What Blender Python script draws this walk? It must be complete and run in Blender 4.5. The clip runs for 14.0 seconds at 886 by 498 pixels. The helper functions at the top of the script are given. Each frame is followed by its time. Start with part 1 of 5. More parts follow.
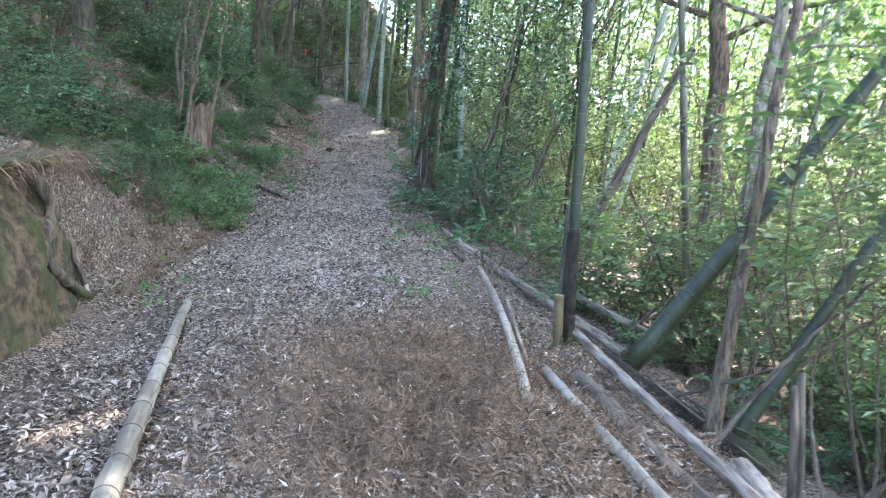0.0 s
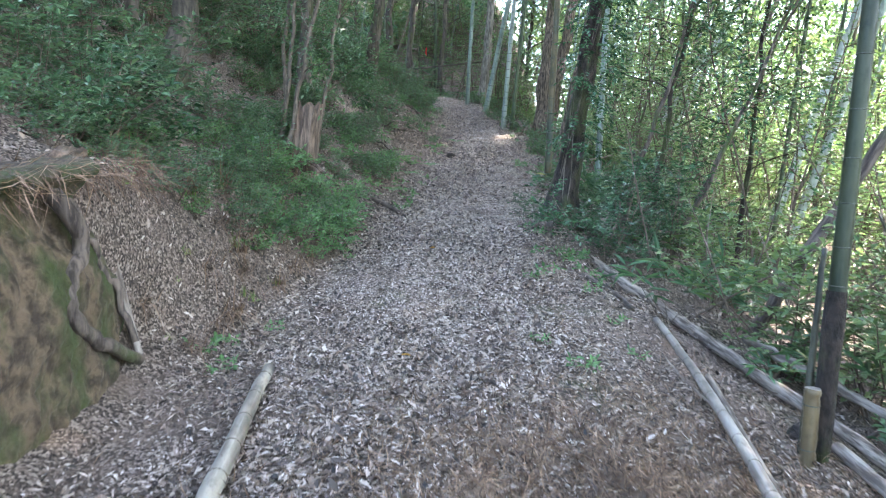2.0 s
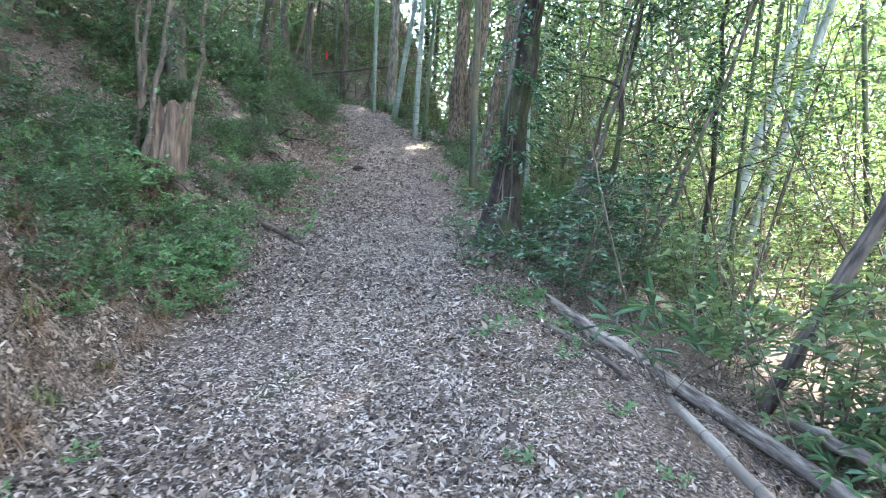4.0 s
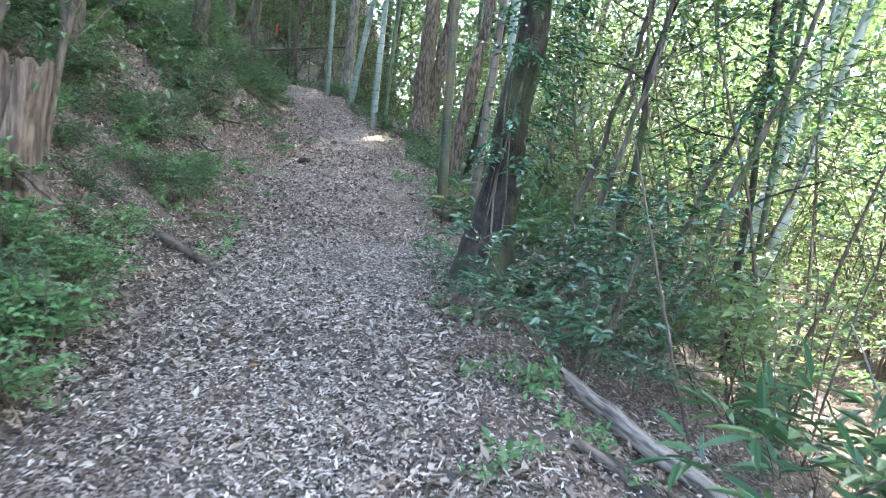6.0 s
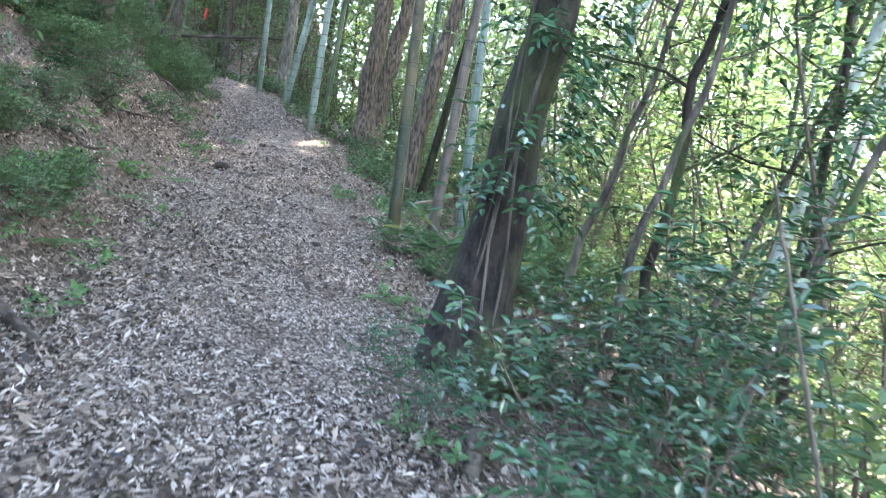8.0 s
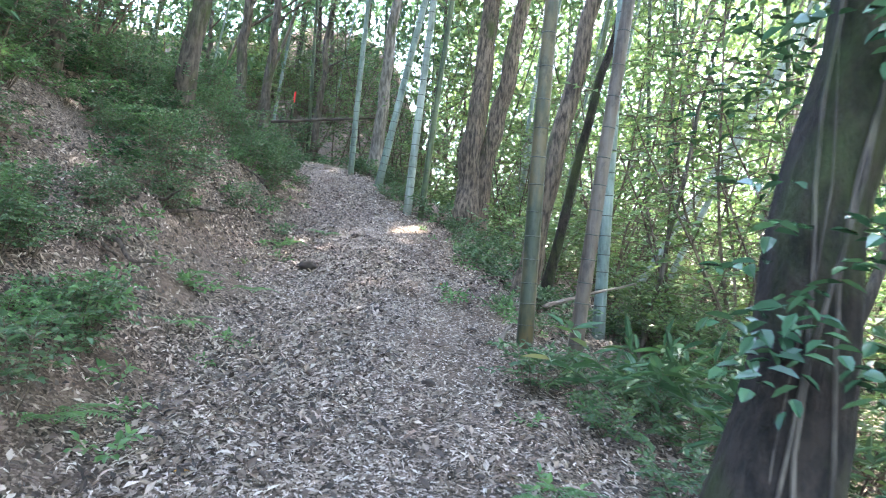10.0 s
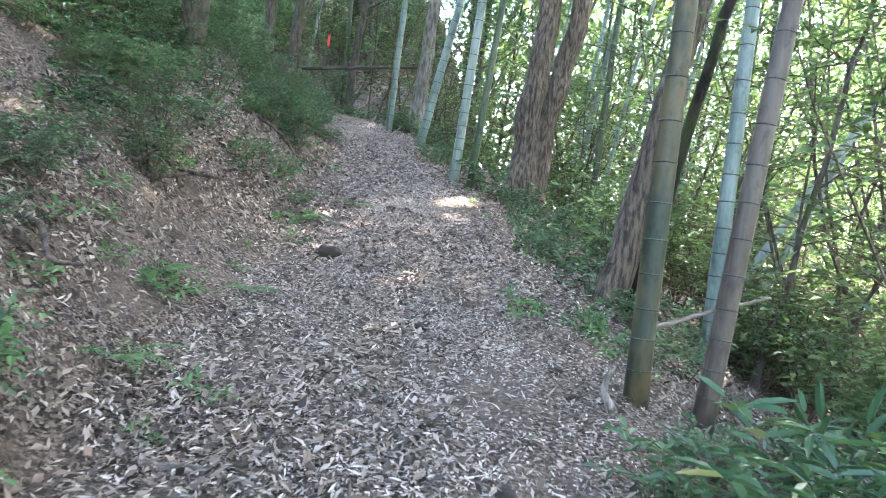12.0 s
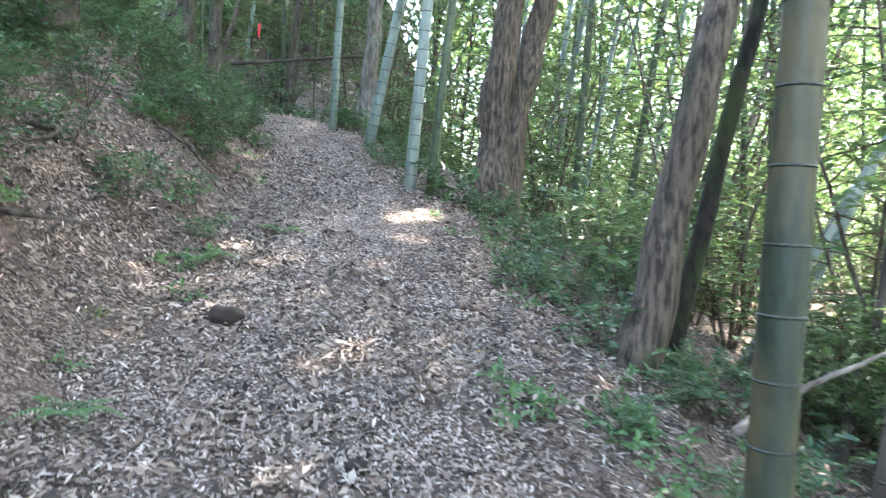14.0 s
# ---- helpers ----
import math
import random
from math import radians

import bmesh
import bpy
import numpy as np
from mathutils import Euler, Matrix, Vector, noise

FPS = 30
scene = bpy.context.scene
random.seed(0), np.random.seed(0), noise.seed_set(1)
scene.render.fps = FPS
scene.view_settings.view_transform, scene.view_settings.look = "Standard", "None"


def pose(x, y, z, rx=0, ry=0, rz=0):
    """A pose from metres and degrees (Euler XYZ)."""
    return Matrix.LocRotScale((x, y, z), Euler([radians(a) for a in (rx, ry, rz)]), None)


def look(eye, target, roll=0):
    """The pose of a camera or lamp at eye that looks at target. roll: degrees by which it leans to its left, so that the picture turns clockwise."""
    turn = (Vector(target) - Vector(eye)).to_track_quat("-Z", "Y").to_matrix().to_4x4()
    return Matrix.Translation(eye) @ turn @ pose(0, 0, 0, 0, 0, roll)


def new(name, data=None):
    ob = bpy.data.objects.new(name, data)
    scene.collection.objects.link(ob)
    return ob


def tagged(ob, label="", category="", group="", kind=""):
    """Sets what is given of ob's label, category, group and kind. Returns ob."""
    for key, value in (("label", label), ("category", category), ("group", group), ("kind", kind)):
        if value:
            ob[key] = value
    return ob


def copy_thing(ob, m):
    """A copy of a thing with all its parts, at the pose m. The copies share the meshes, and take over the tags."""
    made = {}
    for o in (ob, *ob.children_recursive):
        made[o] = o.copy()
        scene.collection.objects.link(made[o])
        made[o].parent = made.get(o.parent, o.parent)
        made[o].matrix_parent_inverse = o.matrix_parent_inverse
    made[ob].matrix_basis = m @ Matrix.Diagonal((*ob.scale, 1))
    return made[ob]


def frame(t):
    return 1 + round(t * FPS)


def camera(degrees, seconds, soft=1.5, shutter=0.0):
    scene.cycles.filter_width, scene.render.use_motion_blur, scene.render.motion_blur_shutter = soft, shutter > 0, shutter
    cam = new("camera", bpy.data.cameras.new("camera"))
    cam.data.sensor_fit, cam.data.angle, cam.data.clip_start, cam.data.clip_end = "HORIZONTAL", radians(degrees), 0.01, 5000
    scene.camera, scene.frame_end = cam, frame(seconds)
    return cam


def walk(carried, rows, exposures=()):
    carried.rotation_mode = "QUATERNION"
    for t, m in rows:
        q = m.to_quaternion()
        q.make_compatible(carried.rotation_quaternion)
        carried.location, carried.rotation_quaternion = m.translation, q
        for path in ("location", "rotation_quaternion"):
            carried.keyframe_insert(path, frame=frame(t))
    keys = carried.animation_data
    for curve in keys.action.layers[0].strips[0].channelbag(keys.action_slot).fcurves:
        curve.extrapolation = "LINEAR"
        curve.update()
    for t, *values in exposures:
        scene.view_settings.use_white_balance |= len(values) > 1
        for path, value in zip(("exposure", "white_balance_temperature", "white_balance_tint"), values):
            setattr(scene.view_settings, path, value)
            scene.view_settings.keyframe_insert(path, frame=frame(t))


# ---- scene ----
cam = camera(62.5, 14.0, soft=1.1, shutter=0.35)
METRES, EYE, TILT, LEAN, TURN = 13.5, 1.5, -5.0, -1.0, 0.0
ROWS = [
    (0.0, 0.0, 0.0, 0.0, -0.0, 0.0, -0.0),
    (0.5, -0.0035, 0.0361, 0.0035, 2.89, -1.48, 2.07),
    (1.0, -0.0138, 0.0696, 0.0074, 6.52, -2.26, -0.2),
    (1.5, -0.022, 0.104, 0.0142, 5.17, -1.09, -1.08),
    (2.0, -0.0319, 0.1388, 0.0222, 8.71, 0.21, -1.59),
    (2.5, -0.0416, 0.1732, 0.0304, 7.32, 1.82, -1.53),
    (3.0, -0.0484, 0.2114, 0.0348, 7.0, 2.84, 1.57),
    (3.5, -0.0532, 0.2469, 0.0365, 3.9, 1.98, 1.27),
    (6.0, -0.0708, 0.4308, 0.069, -2.55, 0.71, -2.46),
    (6.5, -0.0706, 0.4702, 0.0755, -3.52, 2.71, -2.72),
    (7.0, -0.0719, 0.5068, 0.0793, -4.87, -1.02, -3.54),
    (7.5, -0.0767, 0.5378, 0.0832, -9.61, -1.71, -5.46),
    (8.0, -0.0787, 0.5739, 0.0932, -7.85, 1.79, -4.91),
    (8.5, -0.0823, 0.6088, 0.1049, -8.35, 2.37, -3.5),
    (9.0, -0.085, 0.6398, 0.1136, -2.92, 6.98, -3.12),
    (11.5, -0.1074, 0.8006, 0.1457, 1.11, 5.22, -4.01),
    (12.0, -0.1107, 0.8326, 0.1555, 2.07, 3.31, -5.62),
    (12.5, -0.1115, 0.8659, 0.1571, -0.12, 3.5, -3.31),
    (13.0, -0.1099, 0.8993, 0.1673, 1.45, 3.36, -1.74),
    (13.5, -0.1101, 0.9323, 0.1772, -3.36, 2.19, -3.33),
    (14.0, -0.1104, 0.9664, 0.1859, -0.29, 3.04, -1.97),
]
walk(cam, [(t, pose(0, 0, EYE, TILT, LEAN, TURN) @ pose(METRES * x, METRES * y, METRES * z, 90 + pitch, roll, yaw)) for t, x, y, z, yaw, pitch, roll in ROWS],
     exposures=[(0.0, 4.7), (6.0, 4.97), (14.0, 5.12)])

# ---- light ----
SUN_HEIGHT, SUN_TURN = 57.0, 62.0   # degrees: above the horizon; clockwise from straight ahead
world = bpy.data.worlds.new("sky")
scene.world = world
world.use_nodes = True
wn = world.node_tree
sky = wn.nodes.new("ShaderNodeTexSky")
sky.sky_type = "NISHITA"
sky.sun_disc = False
sky.sun_elevation = radians(SUN_HEIGHT)
sky.sun_rotation = radians(SUN_TURN)
sky.air_density, sky.dust_density = 1.0, 2.0
wn.links.new(sky.outputs[0], wn.nodes["Background"].inputs[0])
wn.nodes["Background"].inputs[1].default_value = 0.15
sun = new("sun", bpy.data.lights.new("sun", "SUN"))
sun.data.energy, sun.data.angle, sun.data.color = 2.7, radians(0.6), (1.0, 0.96, 0.88)
sd = Vector((math.sin(radians(SUN_TURN)) * math.cos(radians(SUN_HEIGHT)), math.cos(radians(SUN_TURN)) * math.cos(radians(SUN_HEIGHT)), math.sin(radians(SUN_HEIGHT))))
sun.matrix_world = look(sd * 60, (0, 0, 0))

# ---- the lie of the land ----
PATH_Y = [-12, -4, 0, 3.4, 6.6, 8.4, 10.5, 14, 17, 18, 20.1, 22, 24, 26, 28, 31, 40]
PATH_Z = [-0.6, -0.15, 0.0, 0.2, 0.46, 0.76, 1.08, 1.62, 2.2, 2.4, 2.88, 3.4, 4.05, 4.55, 4.9, 5.4, 6.5]
PATH_X = [0.3, 0.1, -0.3, -0.75, -1.25, -1.4, -1.5, -1.7, -2.0, -2.1, -2.4, -2.9, -3.6, -4.6, -7.4, -12.5, -26.0]
WIDE_L = [1.6, 1.8, 1.8, 1.6, 1.3, 1.05, 1.0, 1.0, 1.0, 1.0, 0.85, 0.65, 0.52, 0.48, 0.5, 0.6, 0.6]
CUT_Y = [-12, 2.0, 5.75, 6.2, 6.8, 7.6, 9.5, 12.5, 15.0, 20.5, 23.0, 25.0]
CUT_Z = [0.6, 0.9, 0.95, 0.9, 0.72, 0.5, 0.1, 0.06, 0.24, 0.26, 0.12, 0.0]      # height of the steep lower bank
CUT_W = [0.14, 0.14, 0.14, 0.3, 0.6, 0.9, 1.0, 1.0, 1.0, 1.0, 1.0, 1.0]        # its width
CUT_X = [0.5, 0.5, 0.5, 0.42, 0.2, 0.1, 0.2, 0.2, 0.2, 0.2, 0.2, 0.2]        # its start beyond the path edge
WIDE_R = [0.9, 1.0, 1.1, 1.2, 1.2, 1.1, 0.85, 0.9, 0.9, 0.85, 0.7, 0.6, 0.5, 0.45, 0.5, 0.6, 0.6]


def lumps(x, y):
    """Soft unevenness of the ground, metres."""
    return (0.5 * np.sin(1.9 * x + 0.7 * y) * np.sin(1.3 * y - 0.8 * x + 1.0) + 0.3 * np.sin(4.1 * x - 2.3 * y + 2) * np.sin(3.7 * y + 1.1 * x)
            + 0.2 * np.sin(9.3 * x + 5.1 * y) * np.sin(8.1 * y - 6.3 * x + 0.4))


def ground_z(x, y):
    """Height of the ground at x, y (numbers or arrays)."""
    x, y = np.asarray(x, float), np.asarray(y, float)
    base = np.interp(y, PATH_Y, PATH_Z)
    d = x - np.interp(y, PATH_Y, PATH_X)
    out_l = np.maximum(0, -d - np.interp(y, PATH_Y, WIDE_L))
    out_r = np.maximum(0, d - np.interp(y, PATH_Y, WIDE_R))
    near = np.sqrt(out_l ** 2 + 0.09) - 0.3
    rise = np.clip((out_l - np.interp(y, CUT_Y, CUT_X)) / np.interp(y, CUT_Y, CUT_W), 0, 1)
    near = near + np.interp(y, CUT_Y, CUT_Z) * rise * rise * (3 - 2 * rise) / 0.62
    bank = 0.62 * near - 0.3 * np.maximum(0, out_l - 14) - 0.3 * np.maximum(0, out_l - 40)
    drop = 0.42 * (np.sqrt(out_r ** 2 + 0.2) - 0.447) - 0.22 * np.maximum(0, out_r - 5) - 0.18 * np.maximum(0, out_r - 14)
    beyond = np.maximum(0, y - 27.4 - 0.6 * np.maximum(0, -5.0 - x))
    head = 0.75 * beyond / (1 + np.exp(np.clip((x + 2.6) / 0.9, -30, 30))) - 0.65 * np.maximum(0, beyond - 14) / (1 + np.exp(np.clip((x + 2.6) / 0.9, -30, 30)))
    rough = 0.03 + 0.09 * np.clip(out_l, 0, 1) + 0.1 * np.clip(out_r, 0, 1)
    rough = rough + 0.07 * np.exp(-((x + 0.1) / 1.0) ** 2 - ((y - 4.2) / 1.4) ** 2)
    far = np.clip(1 - (np.hypot(x, y - 10) - 60) / 40, 0, 1)
    base = base - 0.2 * np.exp(-((x - 0.25) / 0.45) ** 2 - ((y - 9.9) / 0.9) ** 2)
    return base + head * far + (bank - drop) * (0.3 + 0.7 * far) + rough * lumps(x, y)


def on_ground(x, y, dz=0.0):
    return Vector((x, y, float(ground_z(x, y)) + dz))

# ---- materials ----
def material(name):
    m = bpy.data.materials.new(name)
    m.use_nodes = True
    t = m.node_tree
    return m, t.nodes, t.links, t.nodes["Principled BSDF"]


def ramp(nodes, links, source, stops):
    r = nodes.new("ShaderNodeValToRGB")
    while len(r.color_ramp.elements) < len(stops):
        r.color_ramp.elements.new(0.5)
    for e, (p, c) in zip(r.color_ramp.elements, stops):
        e.position, e.color = p, (*c, 1)
    links.new(source, r.inputs[0])
    return r.outputs[0]


def mixed(nodes, links, fac, a, b, mode="MIX"):
    n = nodes.new("ShaderNodeMix")
    n.data_type, n.blend_type = "RGBA", mode
    for socket, value in ((n.inputs[0], fac), (n.inputs[6], a), (n.inputs[7], b)):
        if isinstance(value, (int, float)):
            socket.default_value = value
        elif isinstance(value, tuple):
            socket.default_value = (*value, 1)
        else:
            links.new(value, socket)
    return n.outputs[2]


def where(nodes, links, stretch=(1, 1, 1)):
    c, m = nodes.new("ShaderNodeTexCoord"), nodes.new("ShaderNodeMapping")
    m.inputs[3].default_value = stretch
    links.new(c.outputs["Object"], m.inputs[0])
    return m.outputs[0]


def grain(nodes, links, place, scale, detail=4.0, rough=0.6):
    n = nodes.new("ShaderNodeTexNoise")
    n.inputs["Scale"].default_value, n.inputs["Detail"].default_value, n.inputs["Roughness"].default_value = scale, detail, rough
    links.new(place, n.inputs["Vector"])
    return n.outputs[0]


def bump(nodes, links, shader, height, strength, distance):
    b = nodes.new("ShaderNodeBump")
    b.inputs["Strength"].default_value, b.inputs["Distance"].default_value = strength, distance
    links.new(height, b.inputs["Height"])
    links.new(b.outputs[0], shader.inputs["Normal"])


def leaf_material(name, stops, shine=0.35, through_part=0.4, through_tint=(1.1, 1.15, 0.82)):
    """Living leaves: each one its own tone, light coming through."""
    m, n, l, p = material(name)
    geo = n.new("ShaderNodeNewGeometry")
    info = n.new("ShaderNodeObjectInfo")
    add = n.new("ShaderNodeMath")
    add.operation = "MULTIPLY_ADD"
    l.new(info.outputs["Random"], add.inputs[0])
    add.inputs[1].default_value = 0.15
    own = n.new("ShaderNodeMath")
    own.operation = "MULTIPLY"
    own.inputs[1].default_value = 0.85
    l.new(geo.outputs["Random Per Island"], own.inputs[0])
    l.new(own.outputs[0], add.inputs[2])
    col = ramp(n, l, add.outputs[0], [(p, (c[0] * 1.04, c[1], c[2] * 1.04)) for p, c in stops])
    col = mixed(n, l, grain(n, l, where(n, l), 45.0), col, mixed(n, l, 1.0, col, (0.72, 0.75, 0.7), "MULTIPLY"))
    l.new(col, p.inputs["Base Color"])
    p.inputs["Roughness"].default_value = shine
    p.inputs["Specular IOR Level"].default_value = 0.5 if shine < 0.3 else 0.3
    tr = n.new("ShaderNodeBsdfTranslucent")
    l.new(mixed(n, l, 1.0, col, through_tint, "MULTIPLY"), tr.inputs[0])
    mix = n.new("ShaderNodeMixShader")
    mix.inputs[0].default_value = through_part
    l.new(p.outputs[0], mix.inputs[1])
    l.new(tr.outputs[0], mix.inputs[2])
    l.new(mix.outputs[0], n["Material Output"].inputs[0])
    return m


def wood_material(name, dark, light, stretch, scale, depth, moss=0.0, rough=0.85):
    """Bark or dead wood, with its grain along the object's z."""
    m, n, l, p = material(name)
    w = where(n, l, stretch)
    g = grain(n, l, w, scale, 8.0, 0.65)
    col = ramp(n, l, g, [(0.4, dark), (0.6, light)])
    big = grain(n, l, where(n, l), 2.2, 3.0)
    col = mixed(n, l, ramp(n, l, big, [(0.35, (0, 0, 0)), (0.7, (0.55, 0.55, 0.55))]), col, tuple(c * 0.55 for c in dark))
    if moss:
        green = ramp(n, l, grain(n, l, where(n, l, (1, 1, 0.5)), 3.1, 5.0), [(0.62 - 0.3 * moss, (0, 0, 0)), (0.74 - 0.2 * moss, (1, 1, 1))])
        col = mixed(n, l, green, col, mixed(n, l, grain(n, l, where(n, l), 60.0, 4.0), (0.022, 0.03, 0.01), (0.06, 0.072, 0.022)))
    l.new(col, p.inputs["Base Color"])
    p.inputs["Roughness"].default_value = rough
    p.inputs["Specular IOR Level"].default_value = 0.25
    bump(n, l, p, g, 0.9, depth)
    return m


def bamboo_material(name, low, high, bloom):
    """Smooth culm skin: waxy, with a pale bloom and dull patches."""
    m, n, l, p = material(name)
    info = n.new("ShaderNodeObjectInfo")
    g = grain(n, l, where(n, l, (1, 1, 0.3)), 5.0, 5.0)
    col = ramp(n, l, g, [(0.43, low), (0.57, high)])
    streak = grain(n, l, where(n, l, (1, 1, 0.04)), 60.0, 3.0)
    col = mixed(n, l, ramp(n, l, streak, [(0.5, (0, 0, 0)), (0.75, (0.5, 0.5, 0.5))]), col, bloom)
    patch = grain(n, l, where(n, l, (1, 1, 0.7)), 2.3, 4.0)
    col = mixed(n, l, ramp(n, l, patch, [(0.5, (0, 0, 0)), (0.7, (0.6, 0.6, 0.6))]), col, bloom)
    stain = grain(n, l, where(n, l, (1, 1, 0.55)), 13.0, 7.0, 0.7)
    col = mixed(n, l, ramp(n, l, stain, [(0.52, (0, 0, 0)), (0.68, (0.65, 0.65, 0.65))]), col, tuple(c * 0.35 for c in low))
    l.new(mixed(n, l, info.outputs["Random"], col, mixed(n, l, 1.0, col, (0.8, 0.82, 0.78), "MULTIPLY")), p.inputs["Base Color"])
    p.inputs["Roughness"].default_value = 0.5
    p.inputs["Specular IOR Level"].default_value = 0.25
    bump(n, l, p, streak, 0.25, 0.002)
    return m


def ground_material():
    """Leaf mould and earth under the loose leaves."""
    m, n, l, p = material("leaf_mould")
    w = where(n, l)
    warp = mixed(n, l, 0.06, w, n.new("ShaderNodeTexNoise").outputs[1])
    v = n.new("ShaderNodeTexVoronoi")
    v.inputs["Scale"].default_value = 80.0
    l.new(warp, v.inputs["Vector"])
    one = n.new("ShaderNodeSeparateColor")
    l.new(v.outputs["Color"], one.inputs[0])
    leaf = ramp(n, l, one.outputs[0], [(0.0, (0.014, 0.01, 0.007)), (0.3, (0.042, 0.03, 0.022)), (0.65, (0.115, 0.084, 0.064)), (1.0, (0.25, 0.196, 0.158))])
    fine = grain(n, l, w, 70.0, 6.0, 0.7)
    soil = ramp(n, l, fine, [(0.3, (0.045, 0.032, 0.024)), (0.7, (0.18, 0.13, 0.098))])
    bare = ramp(n, l, grain(n, l, w, 1.1, 6.0), [(0.5, (0, 0, 0)), (0.66, (0.8, 0.8, 0.8))])
    col = mixed(n, l, bare, leaf, soil)
    mossy = ramp(n, l, grain(n, l, w, 0.8, 5.0, 0.7), [(0.6, (0, 0, 0)), (0.72, (0.5, 0.5, 0.5))])
    col = mixed(n, l, mossy, col, (0.06, 0.075, 0.025))
    l.new(col, p.inputs["Base Color"])
    p.inputs["Roughness"].default_value = 0.9
    p.inputs["Specular IOR Level"].default_value = 0.2
    both = n.new("ShaderNodeMath")
    l.new(fine, both.inputs[0])
    l.new(one.outputs[1], both.inputs[1])
    bump(n, l, p, both.outputs[0], 0.7, 0.02)
    return m


def litter_material(name, stops):
    m, n, l, p = material(name)
    geo = n.new("ShaderNodeNewGeometry")
    col = ramp(n, l, geo.outputs["Random Per Island"], stops)
    col = mixed(n, l, grain(n, l, where(n, l), 90.0), col, mixed(n, l, 1.0, col, (0.6, 0.56, 0.52), "MULTIPLY"))
    l.new(col, p.inputs["Base Color"])
    p.inputs["Roughness"].default_value = 0.62
    p.inputs["Specular IOR Level"].default_value = 0.35
    return m


def plain_material(name, colour, rough=0.7):
    m, n, l, p = material(name)
    g = grain(n, l, where(n, l), 30.0)
    l.new(mixed(n, l, g, colour, tuple(c * 0.6 for c in colour)), p.inputs["Base Color"])
    p.inputs["Roughness"].default_value = rough
    bump(n, l, p, g, 0.4, 0.004)
    return m


MOULD = ground_material()
LITTER = litter_material("dry_leaves", [(0.0, (0.02, 0.013, 0.009)), (0.25, (0.1, 0.069, 0.05)), (0.55, (0.28, 0.213, 0.167)), (0.86, (0.45, 0.37, 0.31)), (1.0, (0.6, 0.52, 0.45))])
CRUMB = litter_material("leaf_crumbs", [(0.0, (0.13, 0.097, 0.076)), (0.3, (0.29, 0.228, 0.188)), (0.7, (0.47, 0.39, 0.335)), (1.0, (0.6, 0.525, 0.465))])
BROWN_LEAF = litter_material("brown_leaves", [(0.0, (0.014, 0.01, 0.007)), (0.35, (0.066, 0.044, 0.032)), (0.7, (0.19, 0.138, 0.104)), (0.93, (0.34, 0.27, 0.218)), (1.0, (0.46, 0.39, 0.33))])
FIBRE = litter_material("root_fibre", [(0.0, (0.035, 0.02, 0.012)), (0.6, (0.15, 0.09, 0.053)), (1.0, (0.3, 0.2, 0.125))])
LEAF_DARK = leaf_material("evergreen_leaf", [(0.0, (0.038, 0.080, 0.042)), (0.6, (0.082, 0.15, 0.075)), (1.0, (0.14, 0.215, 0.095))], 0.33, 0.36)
LEAF_MID = leaf_material("shrub_leaf", [(0.0, (0.046, 0.092, 0.048)), (0.6, (0.081, 0.144, 0.069)), (1.0, (0.144, 0.207, 0.092))], 0.34, 0.35)
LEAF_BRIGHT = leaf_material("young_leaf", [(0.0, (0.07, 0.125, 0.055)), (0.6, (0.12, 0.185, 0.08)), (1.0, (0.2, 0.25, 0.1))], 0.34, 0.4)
LEAF_FRESH = leaf_material("fresh_leaf", [(0.0, (0.068, 0.145, 0.058)), (0.6, (0.11, 0.215, 0.085)), (1.0, (0.18, 0.28, 0.115))], 0.4, 0.4)
LEAF_BAMBOO = leaf_material("bamboo_leaf", [(0.0, (0.05, 0.1, 0.042)), (0.6, (0.1, 0.175, 0.07)), (0.97, (0.17, 0.24, 0.09)), (1.0, (0.4, 0.36, 0.1))], 0.4, 0.5)
LEAF_GLOSS = leaf_material("glossy_leaf", [(0.0, (0.028, 0.068, 0.034)), (0.7, (0.055, 0.115, 0.058)), (1.0, (0.095, 0.17, 0.075))], 0.2, 0.2)
LEAF_SASA = leaf_material("dwarf_bamboo_leaf", [(0.0, (0.035, 0.084, 0.042)), (0.7, (0.070, 0.140, 0.063)), (0.95, (0.126, 0.196, 0.070)), (1.0, (0.420, 0.350, 0.168))], 0.3, 0.3)
GRASS = leaf_material("grass_blade", [(0.0, (0.07, 0.13, 0.03)), (0.65, (0.13, 0.2, 0.05)), (1.0, (0.32, 0.27, 0.15))], 0.5, 0.4)
BARK_DARK = wood_material("dark_mossy_bark", (0.009, 0.0065, 0.005), (0.038, 0.027, 0.02), (1, 1, 0.4), 20, 0.04, 0.45)
BARK_BROWN = wood_material("furrowed_bark", (0.035, 0.025, 0.018), (0.175, 0.128, 0.09), (1, 1, 0.2), 30, 0.035, 0.2)
BARK_GREY = wood_material("grey_bark", (0.075, 0.062, 0.05), (0.22, 0.19, 0.155), (1, 1, 0.25), 18, 0.015, 0.1)
# grey bark with more moss, its colour darkened to carry the shade
BARK_SHADED = wood_material("shaded_bark", (0.035, 0.028, 0.022), (0.12, 0.095, 0.072), (1, 1, 0.25), 18, 0.015, 0.35)
TWIG = wood_material("twig_bark", (0.05, 0.036, 0.026), (0.15, 0.115, 0.085), (1, 1, 0.2), 40, 0.003)
DEAD = wood_material("weathered_wood", (0.08, 0.061, 0.048), (0.3, 0.25, 0.205), (1, 1, 0.1), 26, 0.01)
DEAD_DARK = wood_material("rotten_wood", (0.03, 0.022, 0.017), (0.13, 0.1, 0.078), (1, 1, 0.15), 20, 0.015, 0.2)
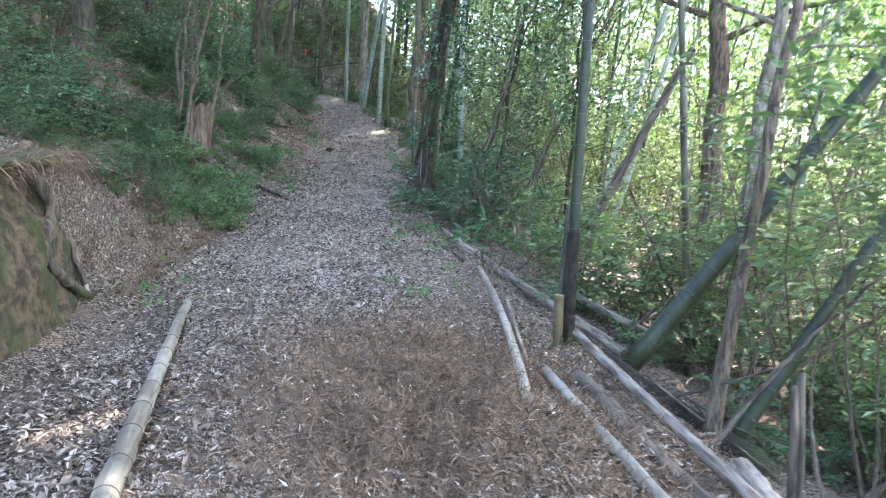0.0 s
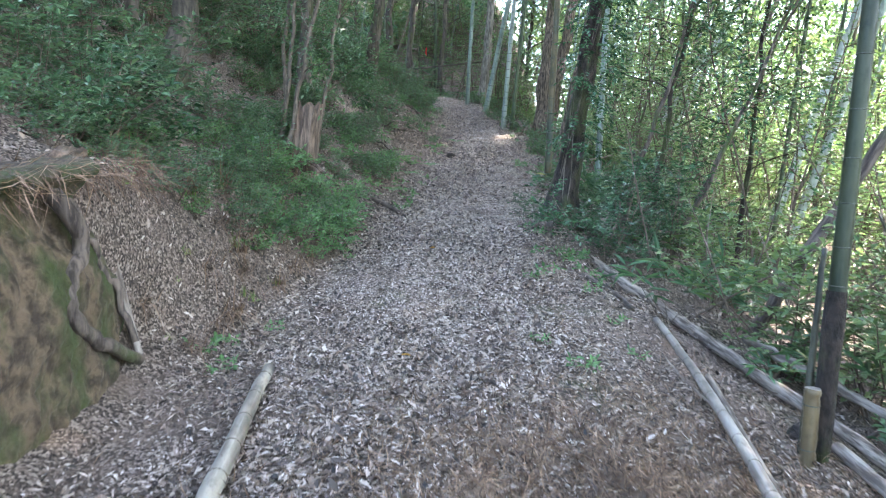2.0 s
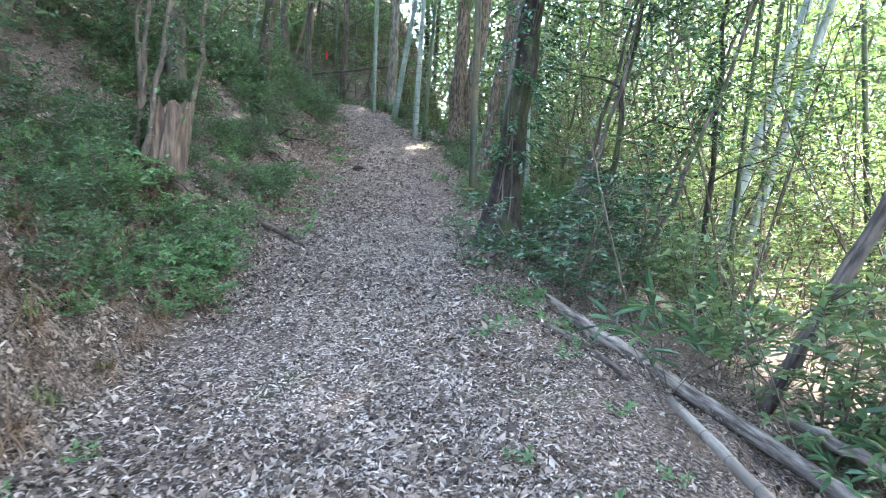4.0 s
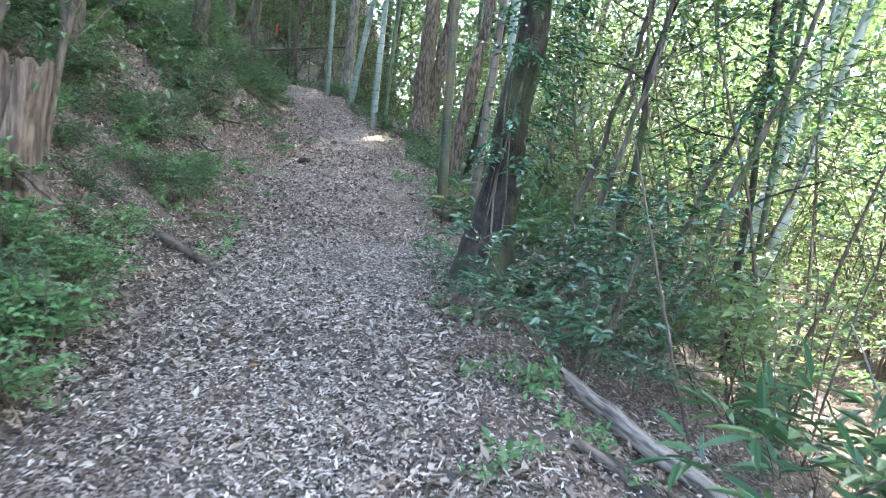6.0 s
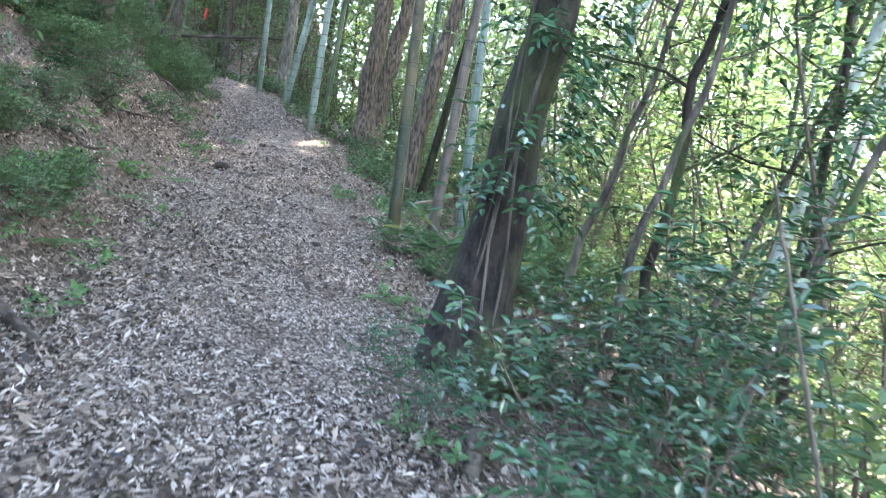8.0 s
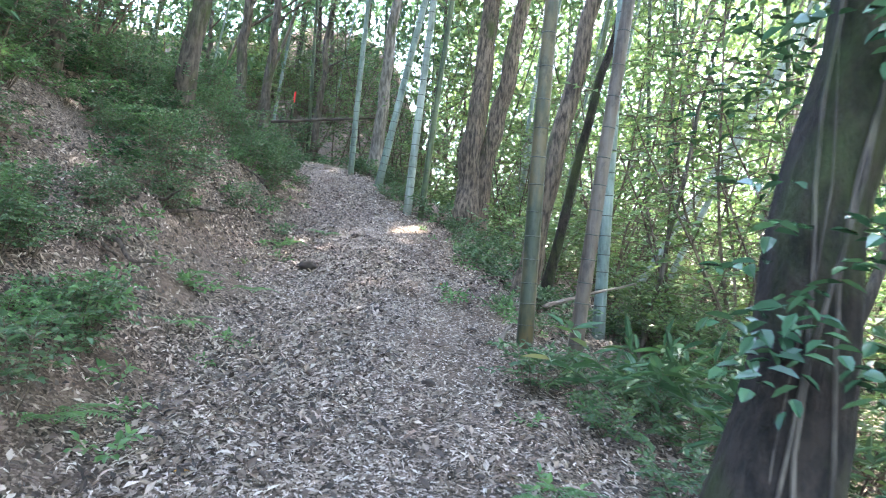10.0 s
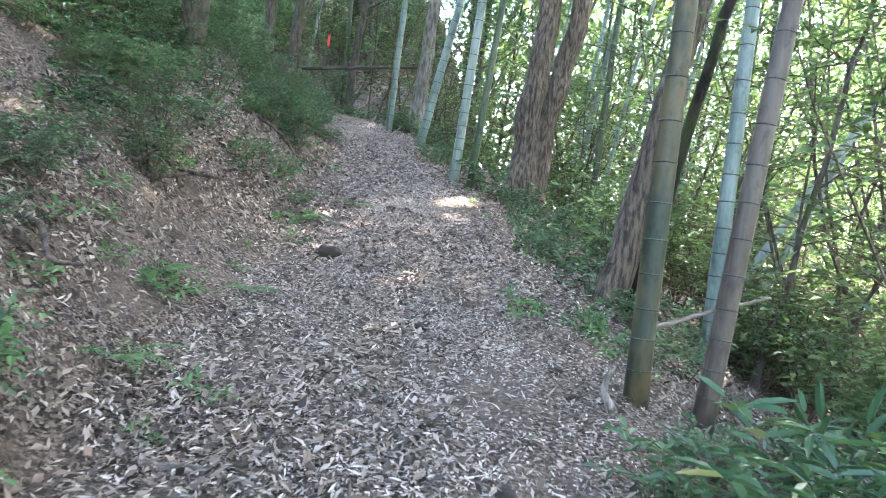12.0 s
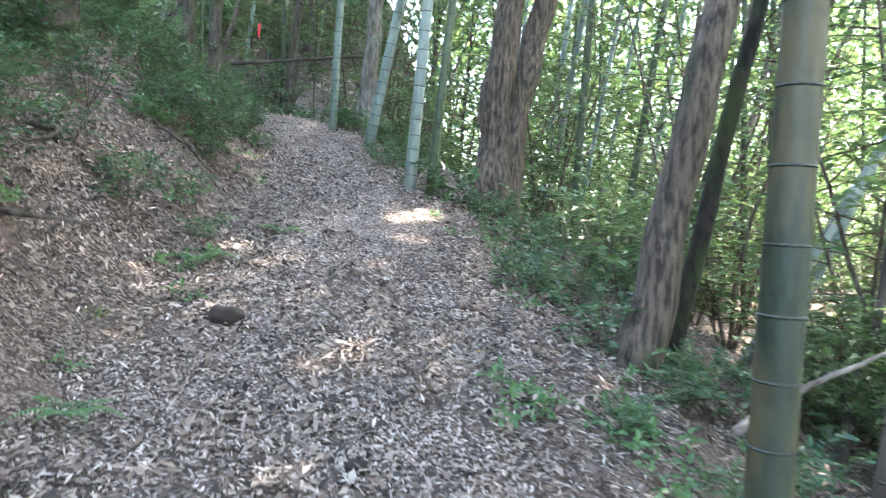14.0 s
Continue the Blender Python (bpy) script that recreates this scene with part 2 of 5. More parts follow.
LOG = wood_material("fallen_log_wood", (0.06, 0.045, 0.035), (0.3, 0.245, 0.198), (1, 1, 0.12), 28, 0.012)
STUMP_WOOD = wood_material("stump_wood", (0.055, 0.036, 0.026), (0.21, 0.145, 0.105), (1, 1, 0.1), 24, 0.02)
MOSSY_EARTH = wood_material("mossy_earth", (0.04, 0.028, 0.018), (0.14, 0.1, 0.062), (1, 1, 0.7), 13, 0.09, 0.62, 0.95)
MULCH = plain_material("fibrous_earth", (0.12, 0.078, 0.05), 0.95)
HUSK = plain_material("brown_husk", (0.03, 0.019, 0.013), 0.9)
YELLOW = plain_material("yellow_leaf", (0.6, 0.3, 0.04), 0.6)
CUT = plain_material("cut_wood", (0.5, 0.4, 0.28), 0.8)
CULM_GREEN = bamboo_material("green_culm", (0.032, 0.046, 0.02), (0.066, 0.08, 0.036), (0.1, 0.11, 0.075))
CULM_BLUE = bamboo_material("young_culm", (0.105, 0.133, 0.112), (0.165, 0.2, 0.166), (0.28, 0.305, 0.275))
CULM_PALE = bamboo_material("bloomed_culm", (0.17, 0.195, 0.168), (0.25, 0.272, 0.235), (0.36, 0.375, 0.345))
CULM_OLD = bamboo_material("old_culm", (0.034, 0.04, 0.024), (0.098, 0.074, 0.036), (0.055, 0.06, 0.042))
# green culm skin darkened: the shade of backlit culms is in the colour
CULM_SHADE = bamboo_material("shaded_culm", (0.014, 0.019, 0.009), (0.03, 0.036, 0.017), (0.036, 0.042, 0.027))
CULM_BROWN = bamboo_material("brown_culm", (0.066, 0.048, 0.036), (0.115, 0.087, 0.066), (0.15, 0.125, 0.1))
CULM_DRY = bamboo_material("dry_culm", (0.13, 0.103, 0.08), (0.27, 0.228, 0.184), (0.34, 0.295, 0.25))
CULM_TAN = bamboo_material("tan_culm", (0.08, 0.056, 0.029), (0.13, 0.092, 0.046), (0.11, 0.088, 0.058))
CULM_DEAD = bamboo_material("dead_culm", (0.03, 0.028, 0.02), (0.085, 0.078, 0.05), (0.13, 0.12, 0.09))
NODE = bamboo_material("node_ring", (0.018, 0.02, 0.014), (0.045, 0.045, 0.032), (0.1, 0.1, 0.08))
RED = plain_material("red_tape", (0.75, 0.02, 0.02), 0.5)


# ---- mesh tools ----
def unit(v):
    v = np.asarray(v, float)
    return v / np.maximum(np.linalg.norm(v, axis=-1, keepdims=True), 1e-9)


class Build:
    """Gathers tubes and leaves into one mesh."""

    def __init__(self):
        self.v, self.f, self.n = [], [], 0

    def add(self, verts, faces):
        verts = np.asarray(verts, float).reshape(-1, 3)
        self.v.append(verts)
        self.f.append(np.asarray(faces, int) + self.n)
        self.n += len(verts)

    def tube(self, points, radii, sides=8, rough=0.0, rng=None, cap=True, flute=0.0):
        pts = np.asarray(points, float)
        radii = np.broadcast_to(np.asarray(radii, float), len(pts))
        tan = unit(np.gradient(pts, axis=0))
        ref = np.array([1.0, 0, 0]) if abs(tan[0][0]) < 0.8 else np.array([0, 1.0, 0])
        a = unit(ref - tan * (tan @ ref)[:, None])
        b = np.cross(tan, a)
        ang = np.arange(sides) / sides * 2 * math.pi
        r = np.repeat(radii[:, None], sides, 1)
        if flute:
            r = r * (1 + flute * np.sin(ang * 5 + 1)[None, :] + 0.5 * flute * np.sin(ang * 9 + np.linspace(0, 4, len(pts))[:, None]))
        if rough and rng is not None:
            r = r * (1 + rough * rng.uniform(-1, 1, r.shape))
        ring = pts[:, None] + r[..., None] * (np.cos(ang)[None, :, None] * a[:, None] + np.sin(ang)[None, :, None] * b[:, None])
        k = len(pts)
        i, j = np.meshgrid(np.arange(k - 1), np.arange(sides), indexing="ij")
        q = np.stack([i * sides + j, i * sides + (j + 1) % sides, (i + 1) * sides + (j + 1) % sides, (i + 1) * sides + j], -1).reshape(-1, 4)
        verts = ring.reshape(-1, 3)
        if cap:
            verts = np.vstack([verts, pts[0], pts[-1]])
            jj = np.arange(sides)
            lo = np.stack([(jj + 1) % sides, jj, np.full(sides, k * sides), np.full(sides, k * sides)], -1)
            hi = np.stack([(k - 1) * sides + jj, (k - 1) * sides + (jj + 1) % sides, np.full(sides, k * sides + 1), np.full(sides, k * sides + 1)], -1)
            q = np.vstack([q, lo, hi])
        self.add(verts, q)

    def leaves(self, at, way, normal, length, width, fold=0.18, droop=0.12, simple=False):
        """Folded leaves: a midrib with a half blade on either side."""
        at, d = np.asarray(at, float), unit(way)
        s = unit(np.cross(d, normal))
        u = np.cross(s, d)
        n = len(at)
        L, W = np.broadcast_to(length, n)[:, None], np.broadcast_to(width, n)[:, None]
        tip = at + d * L - u * L * droop
        if simple:
            v = np.stack([at, at + d * L * 0.45 + s * W / 2 + u * W * fold, tip, at + d * L * 0.45 - s * W / 2 + u * W * fold], 1)
            self.add(v, np.arange(n)[:, None] * 4 + np.array([0, 1, 2, 3]))
            return
        e = u * W * fold
        v = np.stack([at, at + d * L * 0.3 + s * W * 0.46 + e, at + d * L * 0.68 + s * W * 0.4 + e - u * L * droop * 0.4, tip,
                      at + d * L * 0.68 - s * W * 0.4 + e - u * L * droop * 0.4, at + d * L * 0.3 - s * W * 0.46 + e], 1)
        base = np.arange(n)[:, None, None] * 6
        self.add(v, (base + np.array([[0, 1, 2, 3], [0, 3, 4, 5]])).reshape(-1, 4))

    def mesh(self, name, mat, smooth=False):
        me = bpy.data.meshes.new(name)
        v, f = np.vstack(self.v), np.vstack(self.f)
        tri = f[:, 2] == f[:, 3]
        count = np.where(tri, 3, 4)
        flat = f.reshape(-1)[np.stack([np.ones_like(tri), np.ones_like(tri), np.ones_like(tri), ~tri], -1).reshape(-1)]
        me.vertices.add(len(v))
        me.vertices.foreach_set("co", v.astype(np.float32).reshape(-1))
        me.loops.add(len(flat))
        me.loops.foreach_set("vertex_index", flat.astype(np.int32))
        me.polygons.add(len(f))
        me.polygons.foreach_set("loop_start", np.concatenate([[0], np.cumsum(count)[:-1]]).astype(np.int32))
        me.polygons.foreach_set("loop_total", count.astype(np.int32))
        me.polygons.foreach_set("use_smooth", np.full(len(f), smooth))
        me.update(calc_edges=True)
        me.validate()
        me.materials.append(mat)
        return me


def part(name, build, mat, parent=None, label="", smooth=False, at=None, kind=""):
    ob = new(name, build.mesh(name, mat, smooth) if isinstance(build, Build) else build)
    if at is not None:
        ob.matrix_basis = at
    ob.parent = parent
    return tagged(ob, label, kind=kind)


def thing(name, place, label, category, group="", kind="", turn=0.0, scale=1.0):
    ob = new(name)
    ob.empty_display_size = 0.1
    ob.matrix_basis = Matrix.LocRotScale(Vector(place), Euler((0, 0, radians(turn))), (scale,) * 3)
    return tagged(ob, label, category, group, kind)


def put(ob, x, y, turn=0.0, scale=1.0, dz=0.0, tilt=0.0):
    """A copy of a thing, standing on the ground at x, y."""
    m = Matrix.LocRotScale(on_ground(x, y, dz), Euler((radians(tilt), 0, radians(turn))), None)
    c = copy_thing(ob, m)
    c.scale = (scale,) * 3
    return c


# ---- ground ----
def spread(lo, hi, step, out, grow=1.22):
    mid = list(np.arange(lo, hi + step / 2, step))
    left, right, s = [], [], step
    while lo - sum(left) > -out or hi + sum(right) < out:
        s *= grow
        left.append(s), right.append(s)
    return np.array([lo - c for c in np.cumsum(left)][::-1] + mid + [hi + c for c in np.cumsum(right)])


gx, gy = spread(-5.0, 3.0, 0.07, 900), spread(-1.0, 26.0, 0.09, 900)
X, Y = np.meshgrid(gx, gy)
Z = ground_z(X, Y)
near = np.exp(-((X + 1.5) / 5) ** 2)
rg = np.random.default_rng(3)
Z = Z + near * rg.normal(0, 0.006, Z.shape)
b = Build()
r, c = np.meshgrid(np.arange(len(gy) - 1), np.arange(len(gx) - 1), indexing="ij")
w_ = len(gx)
b.add(np.stack([X, Y, Z], -1), np.stack([r * w_ + c, r * w_ + c + 1, (r + 1) * w_ + c + 1, (r + 1) * w_ + c], -1).reshape(-1, 4))
tagged(part("ground", b, MOULD, smooth=True), "hillside forest floor of brown leaf mould and bare earth", "ground", kind="structure")


def slope_normal(x, y):
    e = 0.05
    return unit(np.stack([ground_z(x - e, y) - ground_z(x + e, y), ground_z(x, y - e) - ground_z(x, y + e), np.full(np.shape(x), 2 * e)], -1))


def strew(seed, n, across, along, long, wide, lift=0.03, tilt=0.35, keep=None, jitter=0.35):
    """Loose leaves lying on the ground in a strip along the path."""
    rng = np.random.default_rng(seed)
    y = along[0] + (along[1] - along[0]) * rng.random(n) ** 1.15
    off = rng.normal(across[0], across[1], n)
    x = np.interp(y, PATH_Y, PATH_X) + off
    if keep is not None:
        k = keep(x, y, rng)
        x, y = x[k], y[k]
    n = len(x)
    N = slope_normal(x, y)
    a = rng.uniform(0, 2 * math.pi, n)
    d = np.stack([np.cos(a), np.sin(a), rng.normal(0, tilt, n)], -1)
    d = unit(d - N * np.sum((d - [0, 0, 1] * d[:, 2:]) * N, -1, keepdims=True))
    at = np.stack([x, y, ground_z(x, y) + 0.004 + rng.random(n) * lift], -1)
    up = unit(N + rng.normal(0, jitter, (n, 3)))
    b = Build()
    b.leaves(at, d, up, rng.uniform(*long, n), rng.uniform(*wide, n), fold=0.2, droop=rng.uniform(-0.2, 0.2, (n, 1)), simple=True)
    return b


def thin_on_soil(x, y, rng):
    d = x - np.interp(y, PATH_Y, PATH_X)
    worn = 0.28 * np.exp(-((d - 0.55) / 0.4) ** 2) * np.clip((y - 12) / 3, 0, 1)
    dug = 0.6 * np.exp(-((x + 0.15) / 0.9) ** 2 - ((y - 4.0) / 1.2) ** 2)
    return rng.random(len(x)) < 0.7 - worn - dug + 0.6 * np.sin(1.7 * x + 0.6 * y) * np.sin(1.1 * y - 0.9 * x) + 0.25 * np.sin(5 * x) * np.sin(6 * y)


def on_path(x, y, rng):
    d = x - np.interp(y, PATH_Y, PATH_X)
    wide = np.interp(y, PATH_Y, WIDE_L)
    dug = 0.75 * np.exp(-((x - 0.05) / 0.9) ** 2 - ((y - 4.0) / 1.2) ** 2)
    return (rng.random(len(x)) < 0.74 - dug + 0.42 * np.sin(3.1 * x + 1.6 * y) * np.sin(2.3 * y - 1.9 * x) + 0.35 * np.sin(7.3 * x - 2.2 * y) * np.sin(6.1 * y + 2.9 * x)) & (d > -wide - 0.15)


def off_face(x, y, rng):
    d = -(x - np.interp(y, PATH_Y, PATH_X)) - np.interp(y, PATH_Y, WIDE_L)
    return thin_on_soil(x, y, rng) & ~((d > 0.2) & (d < 0.75) & (y < 6.0)) & ((d < 0.15) | (rng.random(len(x)) < np.interp(y, [6, 8.5, 11, 14], [0.3, 0.4, 0.6, 0.85])))


tagged(part("bamboo_leaf_litter", strew(11, 150000, (-0.4, 1.8), (0.8, 27), (0.026, 0.075), (0.0075, 0.0165), lift=0.035, tilt=0.28, keep=off_face, jitter=0.28), LITTER),
       "pale dry bamboo leaves strewn over the path and bank", "leaf litter", kind="stuff")
tagged(part("leaf_crumbs", strew(14, 165000, (0.0, 0.85), (0.8, 27), (0.014, 0.042), (0.006, 0.015), lift=0.018, tilt=0.12, keep=on_path, jitter=0.18), CRUMB),
       "trodden crumbs of pale bamboo leaf on the path", "leaf litter", kind="stuff")
tagged(part("broad_leaf_litter", strew(12, 105000, (-1.3, 2.3), (0.8, 25), (0.03, 0.08), (0.016, 0.036), lift=0.045, tilt=0.45, keep=off_face), BROWN_LEAF),
       "brown fallen tree leaves scattered over the forest floor", "leaf litter", kind="stuff")

# ---- kinds of plants ----
def curve(rng, start, way, length, steps=6, wander=0.15, droop=0.0):
    """A wandering line from start."""
    pts, d = [np.asarray(start, float)], unit(np.asarray(way, float))
    for i in range(steps):
        d = unit(d + rng.normal(0, wander, 3) - np.array([0, 0, droop]))
        pts.append(pts[-1] + d * length / steps)
    return np.array(pts)


def along(pts, t):
    t = np.asarray(t, float) * (len(pts) - 1)
    i = np.minimum(t.astype(int), len(pts) - 2)
    f = (t - i)[:, None]
    return pts[i] * (1 - f) + pts[i + 1] * f, unit(pts[i + 1] - pts[i])


def leafy(b, rng, pts, n, long, wide, spread_=0.9, start=0.15, simple=False, droop=0.15):
    """Leaves on both sides of a twig, lying roughly flat."""
    t = np.linspace(start, 1, n)
    p, d = along(pts, t)
    side = unit(np.cross(d, [0, 0, 1]) + 1e-6) * np.where(np.arange(n) % 2, 1, -1)[:, None]
    way = d * (1 - 0.5 * spread_) + side * spread_ + rng.normal(0, 0.22, (n, 3))
    way[-1] = d[-1]
    b.leaves(p, way, np.array([0, 0, 1.0]) + rng.normal(0, 0.35, (n, 3)), long * rng.uniform(0.65, 1.15, n), wide * rng.uniform(0.75, 1.15, n), simple=simple, droop=droop)


def plant(name, label, category, group, seed, place, stems=4, height=1.0, lean=0.5, twigs=9, twig=0.35, n=9, long=0.06, wide=0.027,
          mat=None, bark=None, r=0.009, low=0.2, simple=False, droop=0.05, turn=0.0, scale=1.0, single=False):
    """A shrub or sapling: stems from one foot, twigs up each stem, leaves along each twig."""
    rng = np.random.default_rng(seed)
    ob = thing(name, place, label, category, group, turn=turn, scale=scale)
    fol, wood = Build(), Build()
    for s in range(stems):
        a = 2 * math.pi * (s + rng.random() * 0.7) / stems
        h = height * rng.uniform(0.7, 1.05)
        pts = curve(rng, (0.02 * math.cos(a), 0.02 * math.sin(a), -0.04), (lean * math.cos(a), lean * math.sin(a), 1), h, 7, 0.1)
        wood = Build() if single else wood
        wood.tube(pts, np.linspace(r, r * 0.3, len(pts)), 4, cap=False)
        for k in range(twigs):
            t = low + (1 - low) * (k + rng.random()) / twigs
            p, d = along(pts, [min(t, 1)])
            b_ = 2.4 * k + rng.random()
            line = curve(rng, p[0], (math.cos(b_), math.sin(b_), 0.35), twig * rng.uniform(0.6, 1.2) * (1.15 - 0.5 * t), 4, 0.15, droop)
            wood.tube(line[::4] if simple else line[::2], np.linspace(r * 0.4, r * 0.12, 2 if simple else 3), 3, cap=False)
            leafy(fol, rng, line, n, long, wide, simple=simple)
        leafy(fol, rng, pts[-3:], n, long, wide, simple=simple)
        if single:
            part("stem", wood, bark or TWIG, ob)
    if not single:
        part("stemwork", wood, bark or TWIG, ob, kind="stuff")
    part("foliage", fol, mat, ob)
    return ob


def fern(name, label, place, seed, fronds=7, length=0.4, mat=None):
    rng = np.random.default_rng(seed)
    ob = thing(name, place, label, "fern", "ferns on the bank")
    for i in range(fronds):
        a = 2 * math.pi * (i + rng.random() * 0.6) / fronds
        pts = curve(rng, (0, 0, 0), (math.cos(a), math.sin(a), 0.9), length * rng.uniform(0.7, 1.1), 7, 0.05, 0.17)
        b = Build()
        b.tube(pts, np.linspace(0.003, 0.001, len(pts)), 3, cap=False)
        t = np.repeat(np.linspace(0.15, 0.98, 16), 2)
        p, d = along(pts, t)
        side = unit(np.cross(d, [0, 0, 1.0])) * np.tile([1, -1], 16)[:, None]
        b.leaves(p, side + 0.35 * d, np.tile([0, 0, 1.0], (32, 1)), length * 0.28 * (1.05 - t), 0.016, simple=True, droop=0.15)
        part("frond", b, mat or LEAF_FRESH, ob)
    return ob


def grass(name, label, place, seed, blades=34, length=0.26, mat=None, low=0.3, fan=math.pi):
    rng = np.random.default_rng(seed)
    b = Build()
    a = rng.uniform(-fan, fan, blades)
    d = unit(np.stack([np.cos(a), np.sin(a), rng.uniform(low, 2.6, blades)], -1))
    at = np.stack([rng.normal(0, 0.05, blades), rng.normal(0, 0.05, blades), np.full(blades, -0.01)], -1)
    side = np.stack([-np.sin(a), np.cos(a), np.zeros(blades)], -1)
    long, sag = length * rng.uniform(0.3, 1.1, blades)[:, None], rng.uniform(0.1, 0.8, blades)[:, None]
    t = np.linspace(0, 1, 5)[None, :, None]
    mid = at[:, None] + d[:, None] * long[:, None] * t - np.array([0, 0, 1.0]) * (long * sag)[:, None] * t ** 2
    half = side[:, None] * 0.0042 * (1.05 - t)
    rows = np.stack([mid - half, mid + half], 2).reshape(blades, 10, 3)
    q = np.array([[2 * k, 2 * k + 1, 2 * k + 3, 2 * k + 2] for k in range(4)])
    b.add(rows, (np.arange(blades)[:, None, None] * 10 + q).reshape(-1, 4))
    ob = thing(name, place, label, "grass", "grass tufts on the bank")
    part("bladework", b, mat or GRASS, ob, kind="stuff")
    return ob


def ring_mesh(mat):
    b = Build()
    b.tube([(0, 0, -0.16), (0, 0, -0.07), (0, 0, 0.0), (0, 0, 0.06), (0, 0, 0.15)], [1.0, 1.05, 1.075, 1.04, 1.0], 16, cap=False)
    return b.mesh("node_ring", mat, True)


RING = ring_mesh(NODE)
RING_DRY = ring_mesh(CULM_BROWN)


def culm_line(height, lean, bend, steps=14):
    z = np.linspace(0, 1, steps) * height
    return np.stack([lean[0] * z + bend[0] * z ** 2, lean[1] * z + bend[1] * z ** 2, z], -1)


def bamboo(name, label, x, y, r, lean=(0, 0), bend=(0.004, 0), height=11.0, mat=None, first=0.13, rings=3.6, seed=1, sprays=12, low=4.2, place=None, group="bamboo along the path", joined=False):
    """A standing culm: skin, node rings, branches, leaves."""
    rng = np.random.default_rng(seed)
    ob = thing(name, on_ground(x, y, -0.03) if place is None else place, label, "bamboo", group)
    line = culm_line(height, lean, bend, 30)
    b = Build()
    taper = r * np.linspace(1.0, 0.35, len(line))
    taper[0] *= 1.05
    b.tube(line, taper, 16)
    part("culm", b, mat, ob, smooth=True)
    z, step, knots = 0.06, first, Build()
    while z < rings:
        t = z / height
        p, d = along(line, [t])
        q = Vector(d[0]).to_track_quat("Z", "Y")
        k = r * (1 - 0.65 * t)
        if joined:
            knots.tube([p[0] - d[0] * k * 0.12, p[0], p[0] + d[0] * k * 0.12], [k, k * 1.08, k], 10, cap=False)
        else:
            part("node_ring", RING, None, ob, at=Matrix.LocRotScale(Vector(p[0]), q, (k, k, k * 0.5)))
        z, step = z + step * rng.uniform(0.94, 1.06), min(step * 1.055, 0.34)
    if joined:
        part("knotwork", knots, NODE, ob, kind="stuff")
    wood, fol = Build(), Build()
    spray(rng, wood, fol, line, sprays, low / height)
    part("branchwork", wood, TWIG, ob, kind="stuff")
    part("foliage", fol, LEAF_BAMBOO, ob)
    return ob


def spray(rng, wood, fol, line, count, low, long=0.13, wide=0.021, reach=1.5, twigs=4):
    for k in range(count):
        t = low + (1 - low) * (k + rng.random()) / count
        p, d = along(line, [min(t, 0.99)])
        a = 2.4 * k + rng.uniform(-0.5, 0.5)
        br = curve(rng, p[0], (math.cos(a), math.sin(a), 0.7), reach * rng.uniform(0.7, 1.2) * (1.2 - 0.6 * t), 6, 0.12, 0.12)
        wood.tube(br, np.linspace(0.008, 0.002, len(br)), 3, cap=False)
        for j in range(twigs):
            q, e = along(br, [0.3 + 0.7 * (j + rng.random()) / twigs])
            tw = curve(rng, q[0], e[0] + rng.normal(0, 0.7, 3), 0.4, 4, 0.2, 0.25)
            leafy(fol, rng, tw, 12, long, wide, 0.6, 0.1, simple=True, droop=0.3)


def tree(name, label, x, y, r, lean=(0, 0), height=9.0, mat=None, seed=1, bend=(0, 0), flare=1.5, limbs=7, low=3.5, reach=2.4, leaf=None, clumps=5, long=0.13, wide=0.065,
         flute=0.05, group="trees on the hillside", twig_leaves=9, place=None):
    """A forest tree: fluted trunk with a flared foot, limbs, leafy crown."""
    rng = np.random.default_rng(seed)
    ob = thing(name, on_ground(x, y, -0.08) if place is None else place, label, "tree", group)
    line = culm_line(height, lean, bend, 22)
    line[1:, :2] += rng.normal(0, 0.02 + r * 0.08, (21, 2))
    z = line[:, 2]
    radii = r * (np.linspace(1, 0.3, len(z)) + (flare - 1) * np.exp(-z / (0.3 + r)))
    dense = np.linspace(0, 1, 60 if r > 0.1 else 36)
    pts, _ = along(line, dense)
    b = Build()
    b.tube(pts, np.interp(dense, np.linspace(0, 1, len(z)), radii), 18 if r > 0.1 else 12, 0.04, rng, flute=flute)
    part("trunk", b, mat, ob, smooth=True)
    for k in range(limbs):
        fol = Build()
        t = min(0.98, (low + (height - low) * (k + rng.random() * 0.6) / limbs) / height)
        p, d = along(line, [t])
        a = 2.4 * k + rng.uniform(-0.6, 0.6)
        limb = curve(rng, p[0], (math.cos(a), math.sin(a), 0.6), reach * rng.uniform(0.7, 1.2), 7, 0.16)
        w = Build()
        w.tube(limb, np.linspace(r * 0.32, r * 0.07, len(limb)), 6)
        for j in range(clumps):
            q, e = along(limb, [0.25 + 0.75 * (j + rng.random()) / clumps])
            for i in range(4):
                tw = curve(rng, q[0], e[0] * 0.5 + rng.normal(0, 0.8, 3), 0.7, 4, 0.2, 0.05)
                leafy(fol, rng, tw, twig_leaves, long, wide, simple=True)
        part("foliage", fol, leaf or LEAF_MID, part("limb", w, mat, ob))
    return ob


